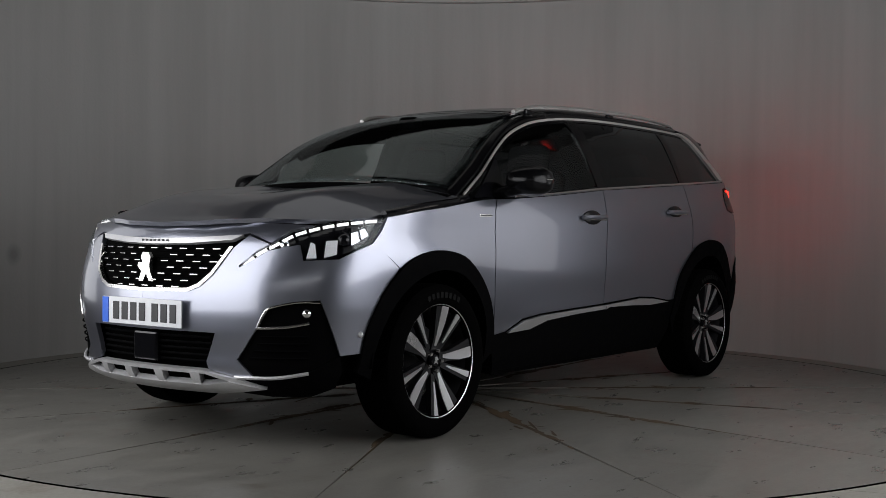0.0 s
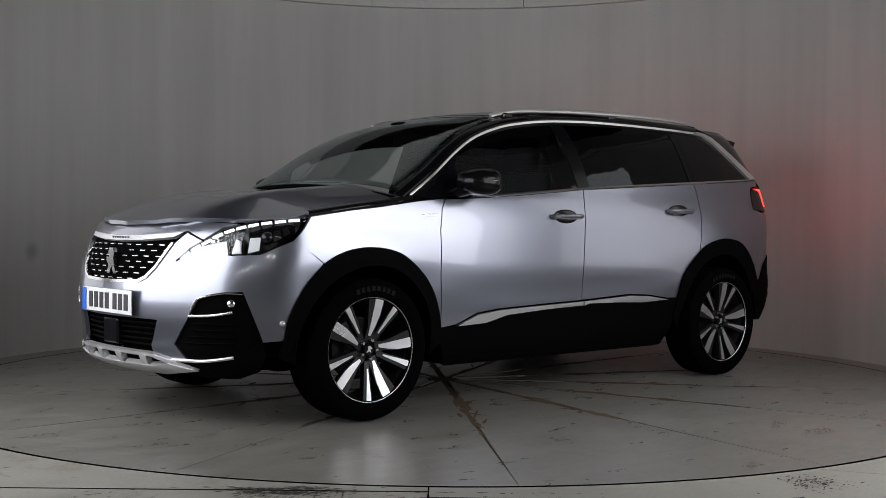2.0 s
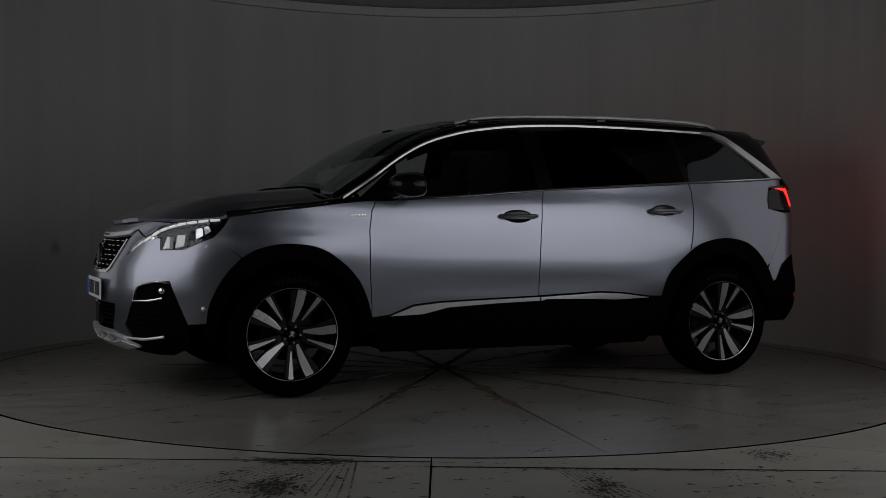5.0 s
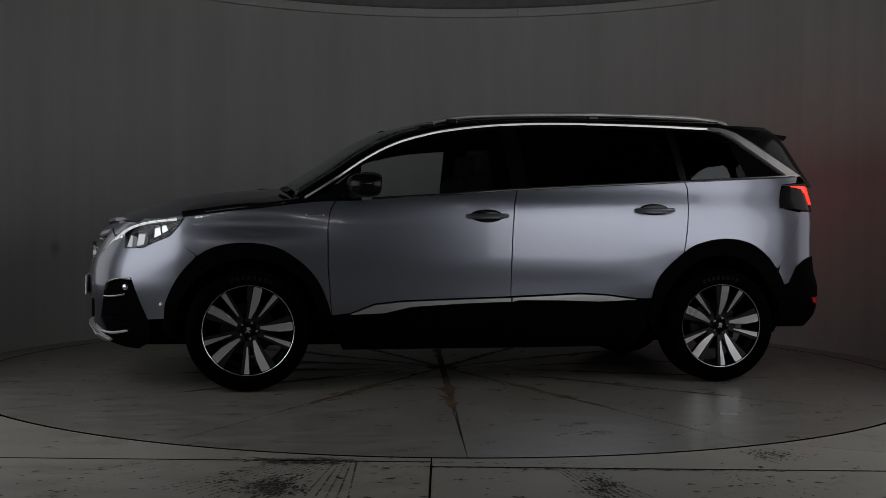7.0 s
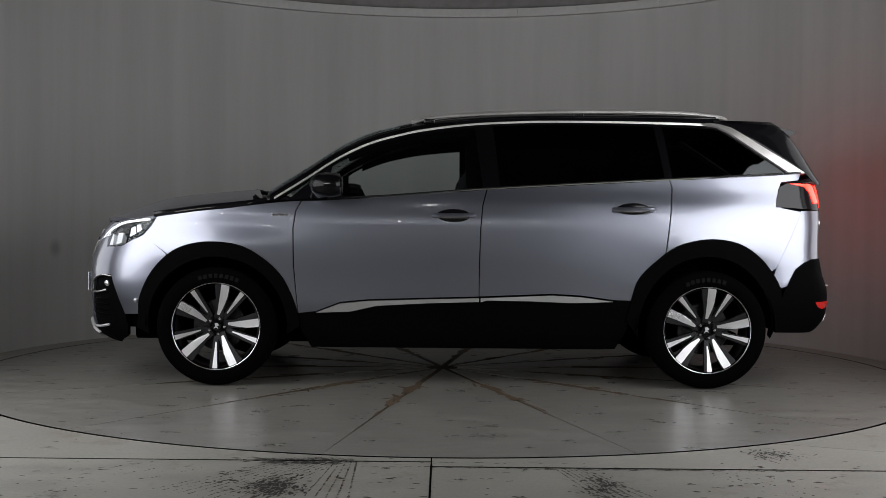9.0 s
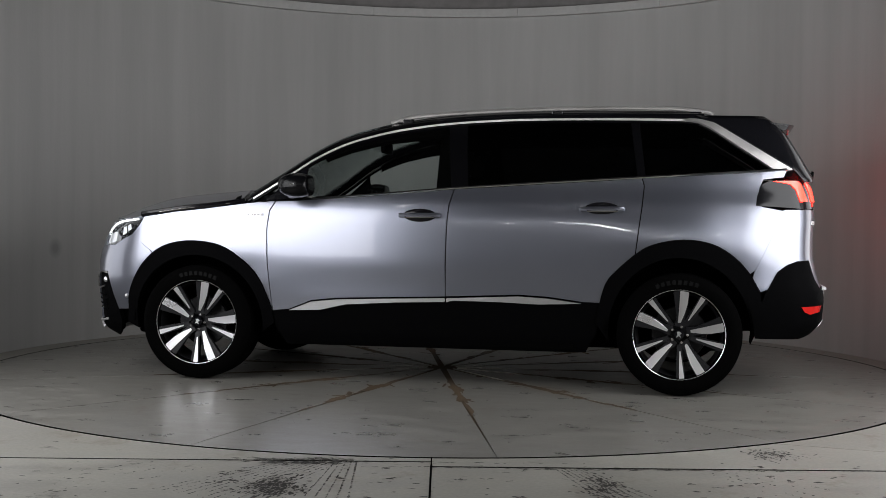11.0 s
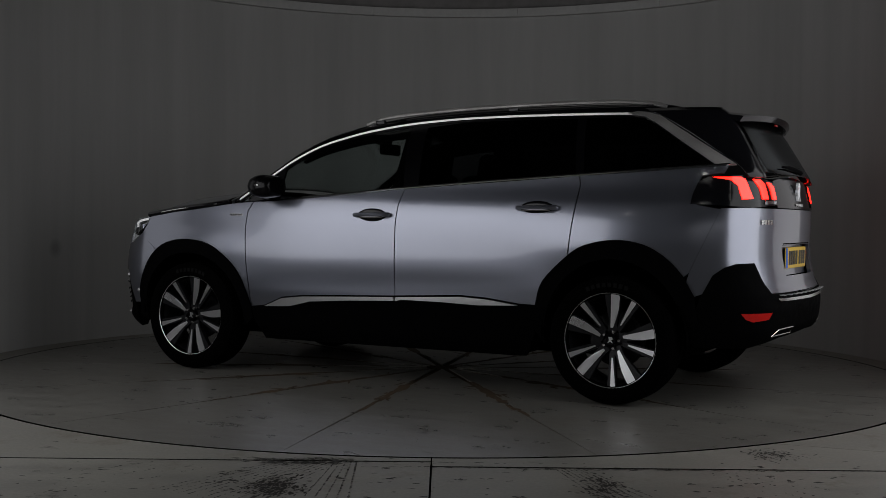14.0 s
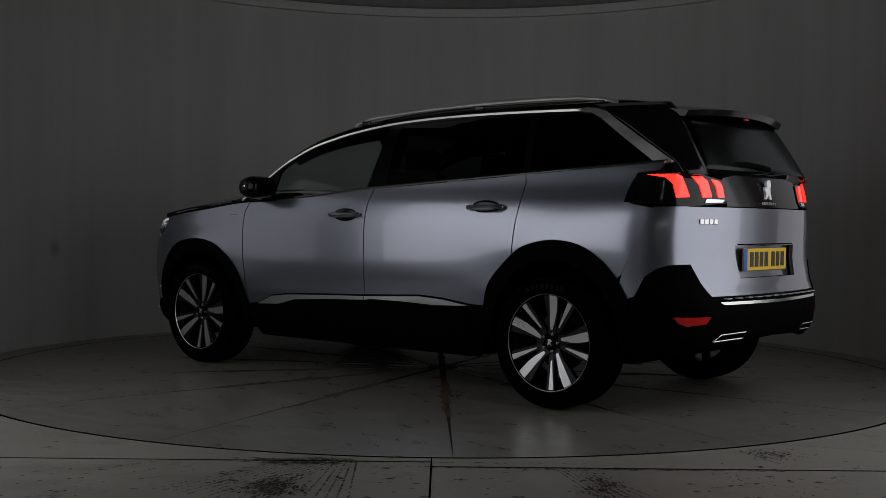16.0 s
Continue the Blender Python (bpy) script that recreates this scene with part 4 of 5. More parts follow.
    badge = [(-0.020, -0.05), (-0.04, -0.05), (-0.028, -0.02), (-0.046, 0.0), (-0.04, 0.014), (-0.018, 0.012), (-0.028, 0.034), (-0.016, 0.052), (0.014, 0.052), (0.026, 0.034), (0.02, 0.008), (0.024, -0.018), (0.04, -0.05), (0.018, -0.05), (0.002, -0.022)]
    prism(bm, badge, 0, 0.014, lambda a, b, c: (x0 - c, -a, 1.155 + b))
    part("badge", bm, PALE, car, "rear emblem with its shine painted pale")
    for k in range(7):
        bm = bmesh.new()
        c = skin(-0.075 + 0.025 * k, 1.082, 0.002)
        box(bm, tuple(c), (0.006, 0.015, 0.014), 0.001)
        part("letter_bar", bm, CHROME, car)
    for k in range(4):
        c = skin(0.64 - k * 0.036, 0.982, 0.003)
        d = skin(0.64 - k * 0.036 + 0.01, 0.982, 0.003) - c
        bm = bmesh.new()
        box(bm, tuple(c), (0.006, 0.028, 0.026), 0.002, Matrix.Rotation(math.atan2(d[1], d[0]) + math.pi / 2, 3, "Z"))
        part("letter_bar", bm, CHROME, car)
    lamp = [(0.455, 1.075), (0.425, 1.10), (0.425, 1.19), (0.58, 1.216), (0.79, 1.226), (0.99, 1.218), (1.04, 1.195), (1.066, 1.13), (1.075, 1.075), (0.73, 1.056)]
    for mir in (False, True):
        verts, faces, norms = sheet(lamp, proud(0.004), mirror=mir, thick=0.03, gap=0.001)
        me = bpy.data.meshes.new("tail_lamp")
        me.from_pydata(verts, [], faces)
        for f in me.polygons:
            f.use_smooth = True
        me.normals_split_custom_set_from_vertices(norms)
        me.materials.append(GLOSS)
        host = new("tail_lamp", me)
        host.parent = car
        tagged(host, "dark tail lamp with three glowing red claws")
        for poly in ([(0.97, 1.216), (0.80, 1.217), (0.765, 1.205), (0.725, 1.105), (0.805, 1.10), (0.825, 1.17), (0.865, 1.200)],
                     [(0.695, 1.208), (0.61, 1.206), (0.575, 1.187), (0.56, 1.105), (0.63, 1.103), (0.645, 1.165)],
                     [(0.54, 1.195), (0.485, 1.188), (0.462, 1.17), (0.458, 1.105), (0.508, 1.104), (0.515, 1.16)]):
            verts, faces, _ = sheet(poly, proud(0.009), mirror=mir, thick=0.012, gap=0, step=0.03)
            me = bpy.data.meshes.new("red_claw")
            me.from_pydata(verts, [], faces)
            me.materials.append(RED_GLOW)
            ob = new("red_claw", me)
            ob.parent = host
            tagged(ob, "glowing red claw")
        verts, faces, _ = sheet([(0.60, 1.096), (0.46, 1.094), (0.475, 1.080), (0.62, 1.076)], proud(0.008), mirror=mir, thick=0.01, gap=0)
        me = bpy.data.meshes.new("reversing_lamp")
        me.from_pydata(verts, [], faces)
        me.materials.append(REFLECTOR)
        ob = new("reversing_lamp", me)
        ob.parent = host
    # black bumper
    full = [(float(at_x(-1.885)), 0.59), (1.005, 0.612), (0.956, 0.708), (0.90, 0.748), (0.84, 0.768), (0.722, 0.772), (0.665, 0.685), (0.605, 0.612), (0.0, 0.606), (0.0, 0.385), (0.45, 0.37), (0.75, 0.325), (float(at_x(-1.84)), 0.33), (float(at_x(-1.835)), 0.45)]
    panel("rear_bumper", full, PLASTIC, car, proud(0.006), "grained black rear bumper", both=True, thick=0.03, gap=0, step=0.04)
    trim = [(0.56, 0.585), (0.0, 0.580), (-0.56, 0.585), (-0.53, 0.570), (0.0, 0.564), (0.53, 0.570)]
    panel("bumper_trim", trim, CHROME, car, proud(0.012), "chrome strip on the rear bumper", thick=0.02, gap=0)
    step = bmesh.new()
    for s in np.linspace(-0.5, 0.5, 12):
        c = skin(s, 0.60, 0.0)
        box(step, tuple(c), (0.05, 0.05, 0.006), 0.002)
    part("bumper_step", step, SKID, car)
    for mir in (False, True):
        for poly in ([(0.62, 0.514), (0.815, 0.512), (0.79, 0.482), (0.75, 0.468), (0.645, 0.480)],):
            verts, faces, _ = sheet(poly, proud(0.010), mirror=mir, thick=0.012, gap=0)
            me = bpy.data.meshes.new("reflector")
            me.from_pydata(verts, [], faces)
            me.materials.append(RED_LENS)
            ob = new("reflector", me)
            ob.parent = car
            tagged(ob, "red bumper reflector")
        bm = bmesh.new()
        sg = -1 if mir else 1
        loop = [(0.585, 0.385), (0.54, 0.420), (0.34, 0.424), (0.34, 0.392), (0.585, 0.385)]
        pts = [skin(a, b, 0.012) for a, b in loop]
        tube(bm, [(p[0], p[1] * sg, p[2]) for p in pts], 0.0038, 6)
        part("exhaust_trim", bm, CHROME, car, "chrome exhaust surround")


rear_end()


def cladding():
    """Black arch flares, sills and bright sill strips."""
    for arch, cx, cz, rx, rz, name in ((ARCH_F, 1.42, 0.345, 0.405, 0.41, "front_arch"), (ARCH_R, -1.42, 0.345, 0.395, 0.435, "rear_arch")):
        outer = arch if name == "front_arch" else arch[::-1]
        if name == "rear_arch":
            outer = [(-1.875, 0.45)] + outer + [(-0.955, 0.40)]
        else:
            outer = [(1.90, 0.33)] + outer + [(0.945, 0.35)]
        a0 = -0.12
        inner = [(cx + rx * math.cos(a), cz + rz * math.sin(a)) for a in np.linspace(math.pi - a0, a0, 25)]
        if name == "rear_arch":
            inner = inner[::-1]
        panel(name, side(outer + inner), PLASTIC, car, proud(0.014), "black plastic wheel arch flare", both=True, gap=0, thick=0.05, step=0.06)
        # wheel housing behind the flare
        for mir in (1, -1):
            bm = bmesh.new()
            rings = []
            for y in (0.86, 0.5):
                rings.append([bm.verts.new((cx + (rx + 0.01) * math.cos(a), y * mir, cz + (rz + 0.01) * math.sin(a))) for a in np.linspace(0.0, math.pi, 25)])
            for k in range(24):
                bm.faces.new((rings[0][k], rings[0][k + 1], rings[1][k + 1], rings[1][k]))
            bm.faces.new(rings[1])
            part("wheel_housing", bm, DARK, car)
    sill = [(0.953, 0.425)] + [(a, b + 0.004) for a, b in SILL] + [(-0.985, 0.512), (-0.96, 0.34), (-0.90, 0.222), (0.88, 0.222), (0.94, 0.34)]
    panel("sill", side(sill), PLASTIC, car, proud(0.004), "black plastic sill cladding", both=True, gap=0, thick=0.06)
    f = [(0.847, 0.430), (0.71, 0.484), (0.55, 0.501), (0.2, 0.514), (-0.094, 0.523), (-0.094, 0.502), (0.2, 0.492), (0.498, 0.474), (0.651, 0.438)]
    r = [(-0.104, 0.523), (-0.518, 0.542), (-0.688, 0.533), (-0.875, 0.508), (-0.636, 0.499), (-0.4, 0.508), (-0.142, 0.511), (-0.104, 0.50)]
    for poly in (f, r):
        panel("sill_strip", side(poly), ALLOY, car, proud(0.016), "bright chrome sill strip", both=True, gap=0, thick=0.02, step=0.06)


cladding()


def inner_shell():
    """Dark inner body behind the panel gaps, floor, and the cabin's furniture."""
    m = 2 * S_END
    arch_f = [(1.86, 0.40)] + [(1.42 + 0.43 * math.cos(a), 0.36 + 0.44 * math.sin(a)) for a in np.linspace(0.1, math.pi - 0.1, 15)] + [(0.98, 0.40)]
    arch_r = [(-0.98, 0.40)] + [(-1.42 + 0.42 * math.cos(a), 0.36 + 0.47 * math.sin(a)) for a in np.linspace(0.1, math.pi - 0.1, 15)] + [(-1.85, 0.42)]
    poly = [(0.02, 1.22), (0.02, 0.42), (0.6, 0.41)] + [(float(at_x(-1.85)), 0.35)] + side(arch_r[::-1]) + side([(-0.95, 0.28), (0.95, 0.28)]) + side(arch_f[::-1]) + [(float(at_x(1.88)), 0.33), (S_END - 0.02, 0.30), (S_END - 0.02, 0.93), (5.3, 0.93), (5.0, 0.92), (4.7, 0.96)] + side([(1.5, 1.0), (1.16, 1.03), (0.93, 1.05), (0.38, 1.09), (-0.1, 1.13), (-1.2, 1.2), (-1.9, 1.22)])
    panel("inner_body", poly, DARK, car, proud(-0.055), both=True, gap=0, thick=0.01, step=0.09)
    bm = bmesh.new()
    box(bm, (0.0, 0, 0.26), (3.4, 1.0, 0.08), 0.02)
    box(bm, (0.0, 0, 0.29), (1.7, 1.62, 0.14), 0.02)
    box(bm, (1.68, 0, 0.47), (0.62, 0.95, 0.48), 0.02)
    box(bm, (-1.68, 0, 0.56), (0.68, 0.95, 0.40), 0.02)
    part("floor_pan", bm, DARK, car)
    bm = bmesh.new()
    box(bm, (0.93, 0, 0.98), (0.55, 1.5, 0.22), 0.07, seg=3)
    box(bm, (0.88, -0.37, 1.10), (0.3, 0.42, 0.08), 0.035, seg=3)
    box(bm, (0.93, 0.33, 1.095), (0.34, 0.42, 0.03), 0.014, seg=3)
    part("dashboard", bm, CLOTH, car, "dark dashboard", smooth=True)
    bm = bmesh.new()
    ring = []
    for a in np.linspace(0, 2 * math.pi, 25):
        ring.append((0.60 + 0.07 * math.sin(a), -0.37 + 0.175 * math.cos(a), 1.02 + 0.16 * math.sin(a)))
    tube(bm, ring, 0.014, 8)
    box(bm, (0.62, -0.37, 1.02), (0.05, 0.3, 0.07), 0.02)
    part("steering_wheel", bm, PLASTIC, car, "black steering wheel", smooth=True)
    for x, ys, back in ((0.28, (0.37, -0.37), 0), (-0.72, (0.48, 0.0, -0.48), 0)):
        for y in ys:
            bm = bmesh.new()
            w = 0.5 if x > 0 else 0.44
            box(bm, (x + 0.05, y, 0.66), (0.52, w, 0.16), 0.05, seg=3)
            box(bm, (x - 0.28, y, 0.98), (0.14, w, 0.60), 0.05, Matrix.Rotation(radians(-14), 3, "Y"), seg=3)
            s = part("seat", bm, CLOTH, car, "dark fabric seat", smooth=True)
            bm = bmesh.new()
            box(bm, (x - 0.38, y, 1.33), (0.10, 0.26, 0.19), 0.045, Matrix.Rotation(radians(-10), 3, "Y"), seg=3)
            part("headrest", bm, CLOTH, s, smooth=True)
    bm = bmesh.new()
    box(bm, (0.47, 0, 1.452), (0.03, 0.24, 0.075), 0.014, seg=3)
    box(bm, (0.52, 0, 1.52), (0.08, 0.12, 0.07), 0.02, seg=2)
    part("rear_view_mirror", bm, PLASTIC, car, smooth=True)
    bm = bmesh.new()
    box(bm, (-1.75, 0, 0.95), (0.5, 1.3, 0.5), 0.03)
    part("load_cover", bm, DARK, car)
    rail = [(float(a), float(b)) for a, b in ARC if -1.5 < a < 0.68]
    panel("roof_lining", [(a, b - 0.005) for a, b in rail] + [(a, b - float(np.interp(a, [0.0, 0.68], [0.075, 0.045]))) for a, b in rail][::-1], DARK, car, flank_out(-0.024), "dark roof lining", both=True, gap=0, thick=0.03, step=0.1)
    for mir in (1, -1):
        bm = bmesh.new()
        prism(bm, [(-0.02, 1.12), (-0.20, 1.12), (-0.17, 1.56), (-0.01, 1.56)], 0.03, 0.07, lambda p, q, c: (p, (float(glass_y(p, q)) - c) * mir, q))
        part("inner_pillar", bm, DARK, car, "dark inner pillar trim")


inner_shell()


def handles_mirrors():
    for k, mir in enumerate((1, -1)):
        for x, z, host in ((0.058, 1.005, DOORS[0][k]), (-0.985, 1.050, DOORS[1][k])):
            y = float(skin(at_x(x), z)[1])
            # the recess behind the handle: its shade drawn as a black oval
            bm = bmesh.new()
            bmesh.ops.create_uvsphere(bm, u_segments=24, v_segments=10, radius=1, matrix=Matrix.Translation((x, (y - 0.001) * mir, z - 0.001)) @ Matrix.Diagonal((0.10, 0.010, 0.041, 1)))
            part("cup_shade", bm, GLOSS, host, smooth=True)
            bm = bmesh.new()
            pts = [(x + 0.118, y + 0.002, z), (x + 0.10, y + 0.022, z), (x + 0.03, y + 0.032, z + 0.001), (x - 0.06, y + 0.032, z + 0.002), (x - 0.105, y + 0.024, z + 0.003), (x - 0.124, y + 0.006, z + 0.003)]
            line = spline(pts, 4)
            tube(bm, [(a, b * mir, c) for a, b, c in line], [0.008] + [0.0135] * (len(line) - 2) + [0.009], 8, 1.0)
            part("door_handle", bm, PAINT, host, "painted door handle", smooth=True)
            bm = bmesh.new()
            tube(bm, [(x + 0.08, (y + 0.035) * mir, z - 0.011), (x - 0.09, (y + 0.037) * mir, z - 0.010)], 0.005, 6)
            part("handle_chrome", bm, CHROME, host)
        # door mirror
        bm = bmesh.new()
        bmesh.ops.create_uvsphere(bm, u_segments=24, v_segments=14, radius=1, matrix=Matrix.Translation((0.770, 0.945 * mir, 1.176)) @ Matrix.Rotation(radians(-12 * mir), 4, "Z") @ Matrix.Diagonal((0.115, 0.112, 0.062, 1)))
        for v in bm.verts:
            q = v.co - Vector((0.770, 0.945 * mir, 1.176))
            v.co.y += math.copysign(0.03 * (1 - abs(q.y) / 0.112), q.y) if abs(q.y) > 0.02 else 0
            v.co.z += math.copysign(0.010, q.z) if abs(q.z) > 0.02 else 0
            if v.co.x < 0.70:
                v.co.x = 0.70 + (v.co.x - 0.70) * 0.15
        host = part("door_mirror", bm, SHELL, DOORS[0][k], "gloss black door mirror", smooth=True)
        bm = bmesh.new()
        tube(bm, [(0.84, 0.80 * mir, 1.112), (0.83, 0.87 * mir, 1.125), (0.81, 0.94 * mir, 1.145)], [0.055, 0.05, 0.055], 10, 0.6)
        part("mirror_arm", bm, SHELL, host, smooth=True)
        bm = bmesh.new()
        line = spline([(0.862, 0.975 * mir, 1.174), (0.83, 1.030 * mir, 1.178), (0.76, 1.064 * mir, 1.182)], 4)
        tube(bm, [tuple(p) for p in line], 0.0045, 6)
        part("indicator", bm, CHROME, host, smooth=True)
        panel("mirror_sail", [(1.03, 1.086), (0.78, 1.106), (0.775, 1.30)], GLOSS, DOORS[0][k], (lambda x, z, q=mir: np.stack([x, (glass_y(x, z) + 0.003) * q, z], -1)), gap=0)


handles_mirrors()


def wheel():
    """A 19-inch alloy wheel with five broad and five slim blades, its axle on the y axis."""
    w = new("wheel")
    w.parent = car
    bm = bmesh.new()
    tyre = [(0.247, -0.10), (0.262, -0.112), (0.30, -0.118), (0.325, -0.112), (0.342, -0.095), (0.3455, -0.06), (0.3455, 0.06), (0.342, 0.095), (0.325, 0.112), (0.30, 0.118), (0.262, 0.112), (0.247, 0.10), (0.24, 0.08), (0.24, -0.08), (0.247, -0.10)]
    lathe(bm, tyre, sides=72)
    t = part("tyre", bm, RUBBER, w, "black road tyre", smooth=True)
    for k in range(8):
        a = math.radians(66 + k * 6)
        bm = bmesh.new()
        box(bm, (0.296 * math.cos(a), 0.1185, 0.296 * math.sin(a)), (0.020, 0.002, 0.024), 0.0, Matrix.Rotation(-a + math.pi / 2, 3, "Y"))
        part("lettering_bar", bm, INK_FAINT, t)
    bm = bmesh.new()
    lathe(bm, [(0.2515, 0.104), (0.256, 0.107), (0.260, 0.103), (0.260, 0.094), (0.254, 0.092), (0.251, 0.098), (0.2515, 0.104)], sides=96)
    part("rim", bm, ALLOY, w, "machined alloy rim edge", smooth=True)
    bm = bmesh.new()
    lathe(bm, [(0.25, 0.10), (0.238, 0.07), (0.225, 0.0), (0.23, -0.09)], sides=64)
    part("barrel", bm, GUNMETAL, w, smooth=True)
    bm = bmesh.new()
    lathe(bm, [(0.001, -0.01), (0.15, -0.01), (0.155, -0.02), (0.155, -0.03), (0.001, -0.03)], sides=48)
    part("brake_disc", bm, GUNMETAL, w, smooth=True)

    def blade(angle, poly, out, material, name, thick=0.03):
        bm = bmesh.new()
        def place(r, s, c):
            y = np.interp(r, [0.05, 0.12, 0.22, 0.255], [0.072, 0.080, 0.094, 0.098]) + c
            return (r * math.cos(angle) - s * math.sin(angle), y, r * math.sin(angle) + s * math.cos(angle))
        prism(bm, poly, out - thick, out, place)
        return part(name, bm, material, w)

    # the wheel is seen on the car's left, so angles run from the tail upwards
    for k in range(5):
        a = math.pi - math.radians(13 + 72 * k)
        blade(a, [(0.045, -0.028), (0.10, -0.022), (0.20, -0.046), (0.252, -0.058), (0.254, 0.028), (0.235, 0.033), (0.17, 0.032), (0.10, 0.022), (0.045, 0.026)], 0.0, GUNMETAL, "dark_blade")
        blade(a, [(0.066, -0.012), (0.15, -0.014), (0.2545, -0.018), (0.2545, 0.026), (0.235, 0.031), (0.17, 0.029), (0.12, 0.019), (0.066, 0.002)], 0.003, ALLOY, "machined_blade")
        b = math.pi - math.radians(13 - 31 + 72 * k)
        blade(b, [(0.06, -0.015), (0.252, -0.037), (0.254, 0.014), (0.06, 0.010)], -0.002, GUNMETAL, "dark_blade")
        blade(b, [(0.095, -0.010), (0.2545, -0.034), (0.2545, -0.004), (0.095, -0.003)], 0.002, ALLOY, "machined_blade")
        c = math.radians(36 + 72 * k)
        bm = bmesh.new()
        lathe(bm, [(0.001, 0.092), (0.007, 0.092), (0.010, 0.086), (0.010, 0.06)], (0.046 * math.cos(c), 0, 0.046 * math.sin(c)), 12)
        part("wheel_nut", bm, CHROME, w, smooth=True)
    bm = bmesh.new()
    lathe(bm, [(0.001, 0.088), (0.026, 0.087), (0.030, 0.080), (0.030, 0.06)], sides=28)
    part("centre_cap", bm, GLOSS, w, smooth=True)
    bm = bmesh.new()
    prism(bm, [(-0.012, -0.016), (-0.004, 0.0), (-0.016, 0.006), (-0.004, 0.018), (0.012, 0.016), (0.008, 0.0), (0.016, -0.016), (0.002, -0.008)], 0.086, 0.091, lambda a, b, c: (a, c, b))
    part("cap_badge", bm, ALLOY, w)
    return w


W = wheel()
W.matrix_basis = pose(1.42, 0.79, 0.347, 0, -6, 0)
for x, y, turn in ((-1.42, 0.785, 0), (1.42, -0.79, 180), (-1.42, -0.785, 180)):
    copy_thing(W, pose(x, y, 0.347, 0, 0, turn))

# ---- the setting ----
R_TABLE, R_WALL = 2.955, 3.17
JOINTS = [math.radians(79.6 + 25.714 * k) for k in range(14)]
turntable = thing("turntable", "round concrete turntable flush with the floor, stained along its joints", "turntable")


def slabs():
    half = 0.0011
    for i, a in enumerate(JOINTS):
        b = a + 2 * math.pi / 14
        pts = [(0.10 * math.cos((a + b) / 2), 0.10 * math.sin((a + b) / 2))]
        n = 10
        for k in range(n + 1):
            c = a + (b - a) * k / n
            pts.append((R_TABLE * math.cos(c), R_TABLE * math.sin(c)))
        pts = shrink(pts, half)
        bm = bmesh.new()
        prism(bm, [tuple(p) for p in pts], -0.03, 0.0, lambda p, q, c: (p, q, c))
        part("slab", bm, TABLE, turntable)
    bm = bmesh.new()
    bmesh.ops.create_cone(bm, cap_ends=True, segments=96, radius1=R_TABLE - 0.01, radius2=R_TABLE - 0.01, depth=0.02, matrix=Matrix.Translation((0, 0, -0.017)))
    part("joint_filler", bm, RUST, turntable, "dark joint filler")
    # dark ring laid at the rim to stand for the shade in its gap
    bm = bmesh.new()
    prof = [(2.955, 0.0012), (2.962, 0.0012), (2.962, -0.03)]
    rings = [[bm.verts.new((q * math.cos(a), q * math.sin(a), z)) for q, z in prof] for a in np.linspace(0, 2 * math.pi, 161)[:-1]]
    for p, q in zip(rings, rings[1:] + rings[:1]):
        for k in range(2):
            bm.faces.new((p[k], p[k + 1], q[k + 1], q[k]))
    part("rim_gap_shade", bm, DARK, turntable, "dark ring standing for the shaded rim gap")
    # rusty stains that follow the joints, thin flakes on the slabs
    rng = random.Random(4)
    for a in JOINTS:
        bm = bmesh.new()
        for k in range(80):
            r = rng.uniform(0.35, 1.0) ** 0.8 * rng.uniform(0.9, 2.0)
            r = min(r, 2.8)
            if r < 0.9 and rng.random() < 0.75:
                continue
            spread = 0.042 * (1 - r / 3.4) if rng.random() < 0.8 else 0.12 * (1 - r / 3.0)
            o = rng.gauss(0, spread * 0.45)
            l, w = rng.uniform(0.02, 0.13), rng.uniform(0.005, 0.022) * (1.35 - r / 3)
            c = Vector((r * math.cos(a) - o * math.sin(a), r * math.sin(a) + o * math.cos(a), 0))
            d = Vector((math.cos(a), math.sin(a), 0)) if abs(o) < 0.03 else Vector((math.cos(a + rng.uniform(-1, 1)), math.sin(a + rng.uniform(-1, 1)), 0)).normalized()
            s = Vector((-d.y, d.x, 0))
            n = 9
            ring = [bm.verts.new(c + d * l * math.cos(2 * math.pi * i / n) * rng.uniform(0.6, 1.1) + s * w * math.sin(2 * math.pi * i / n) * rng.uniform(0.5, 1.2) + Vector((0, 0, 0.0006 + 0.00002 * k))) for i in range(n)]
            bm.faces.new(ring)
        tagged(part("rust_stain", bm, RUST, turntable, "brown rust stain along a joint"), kind="stuff")


slabs()


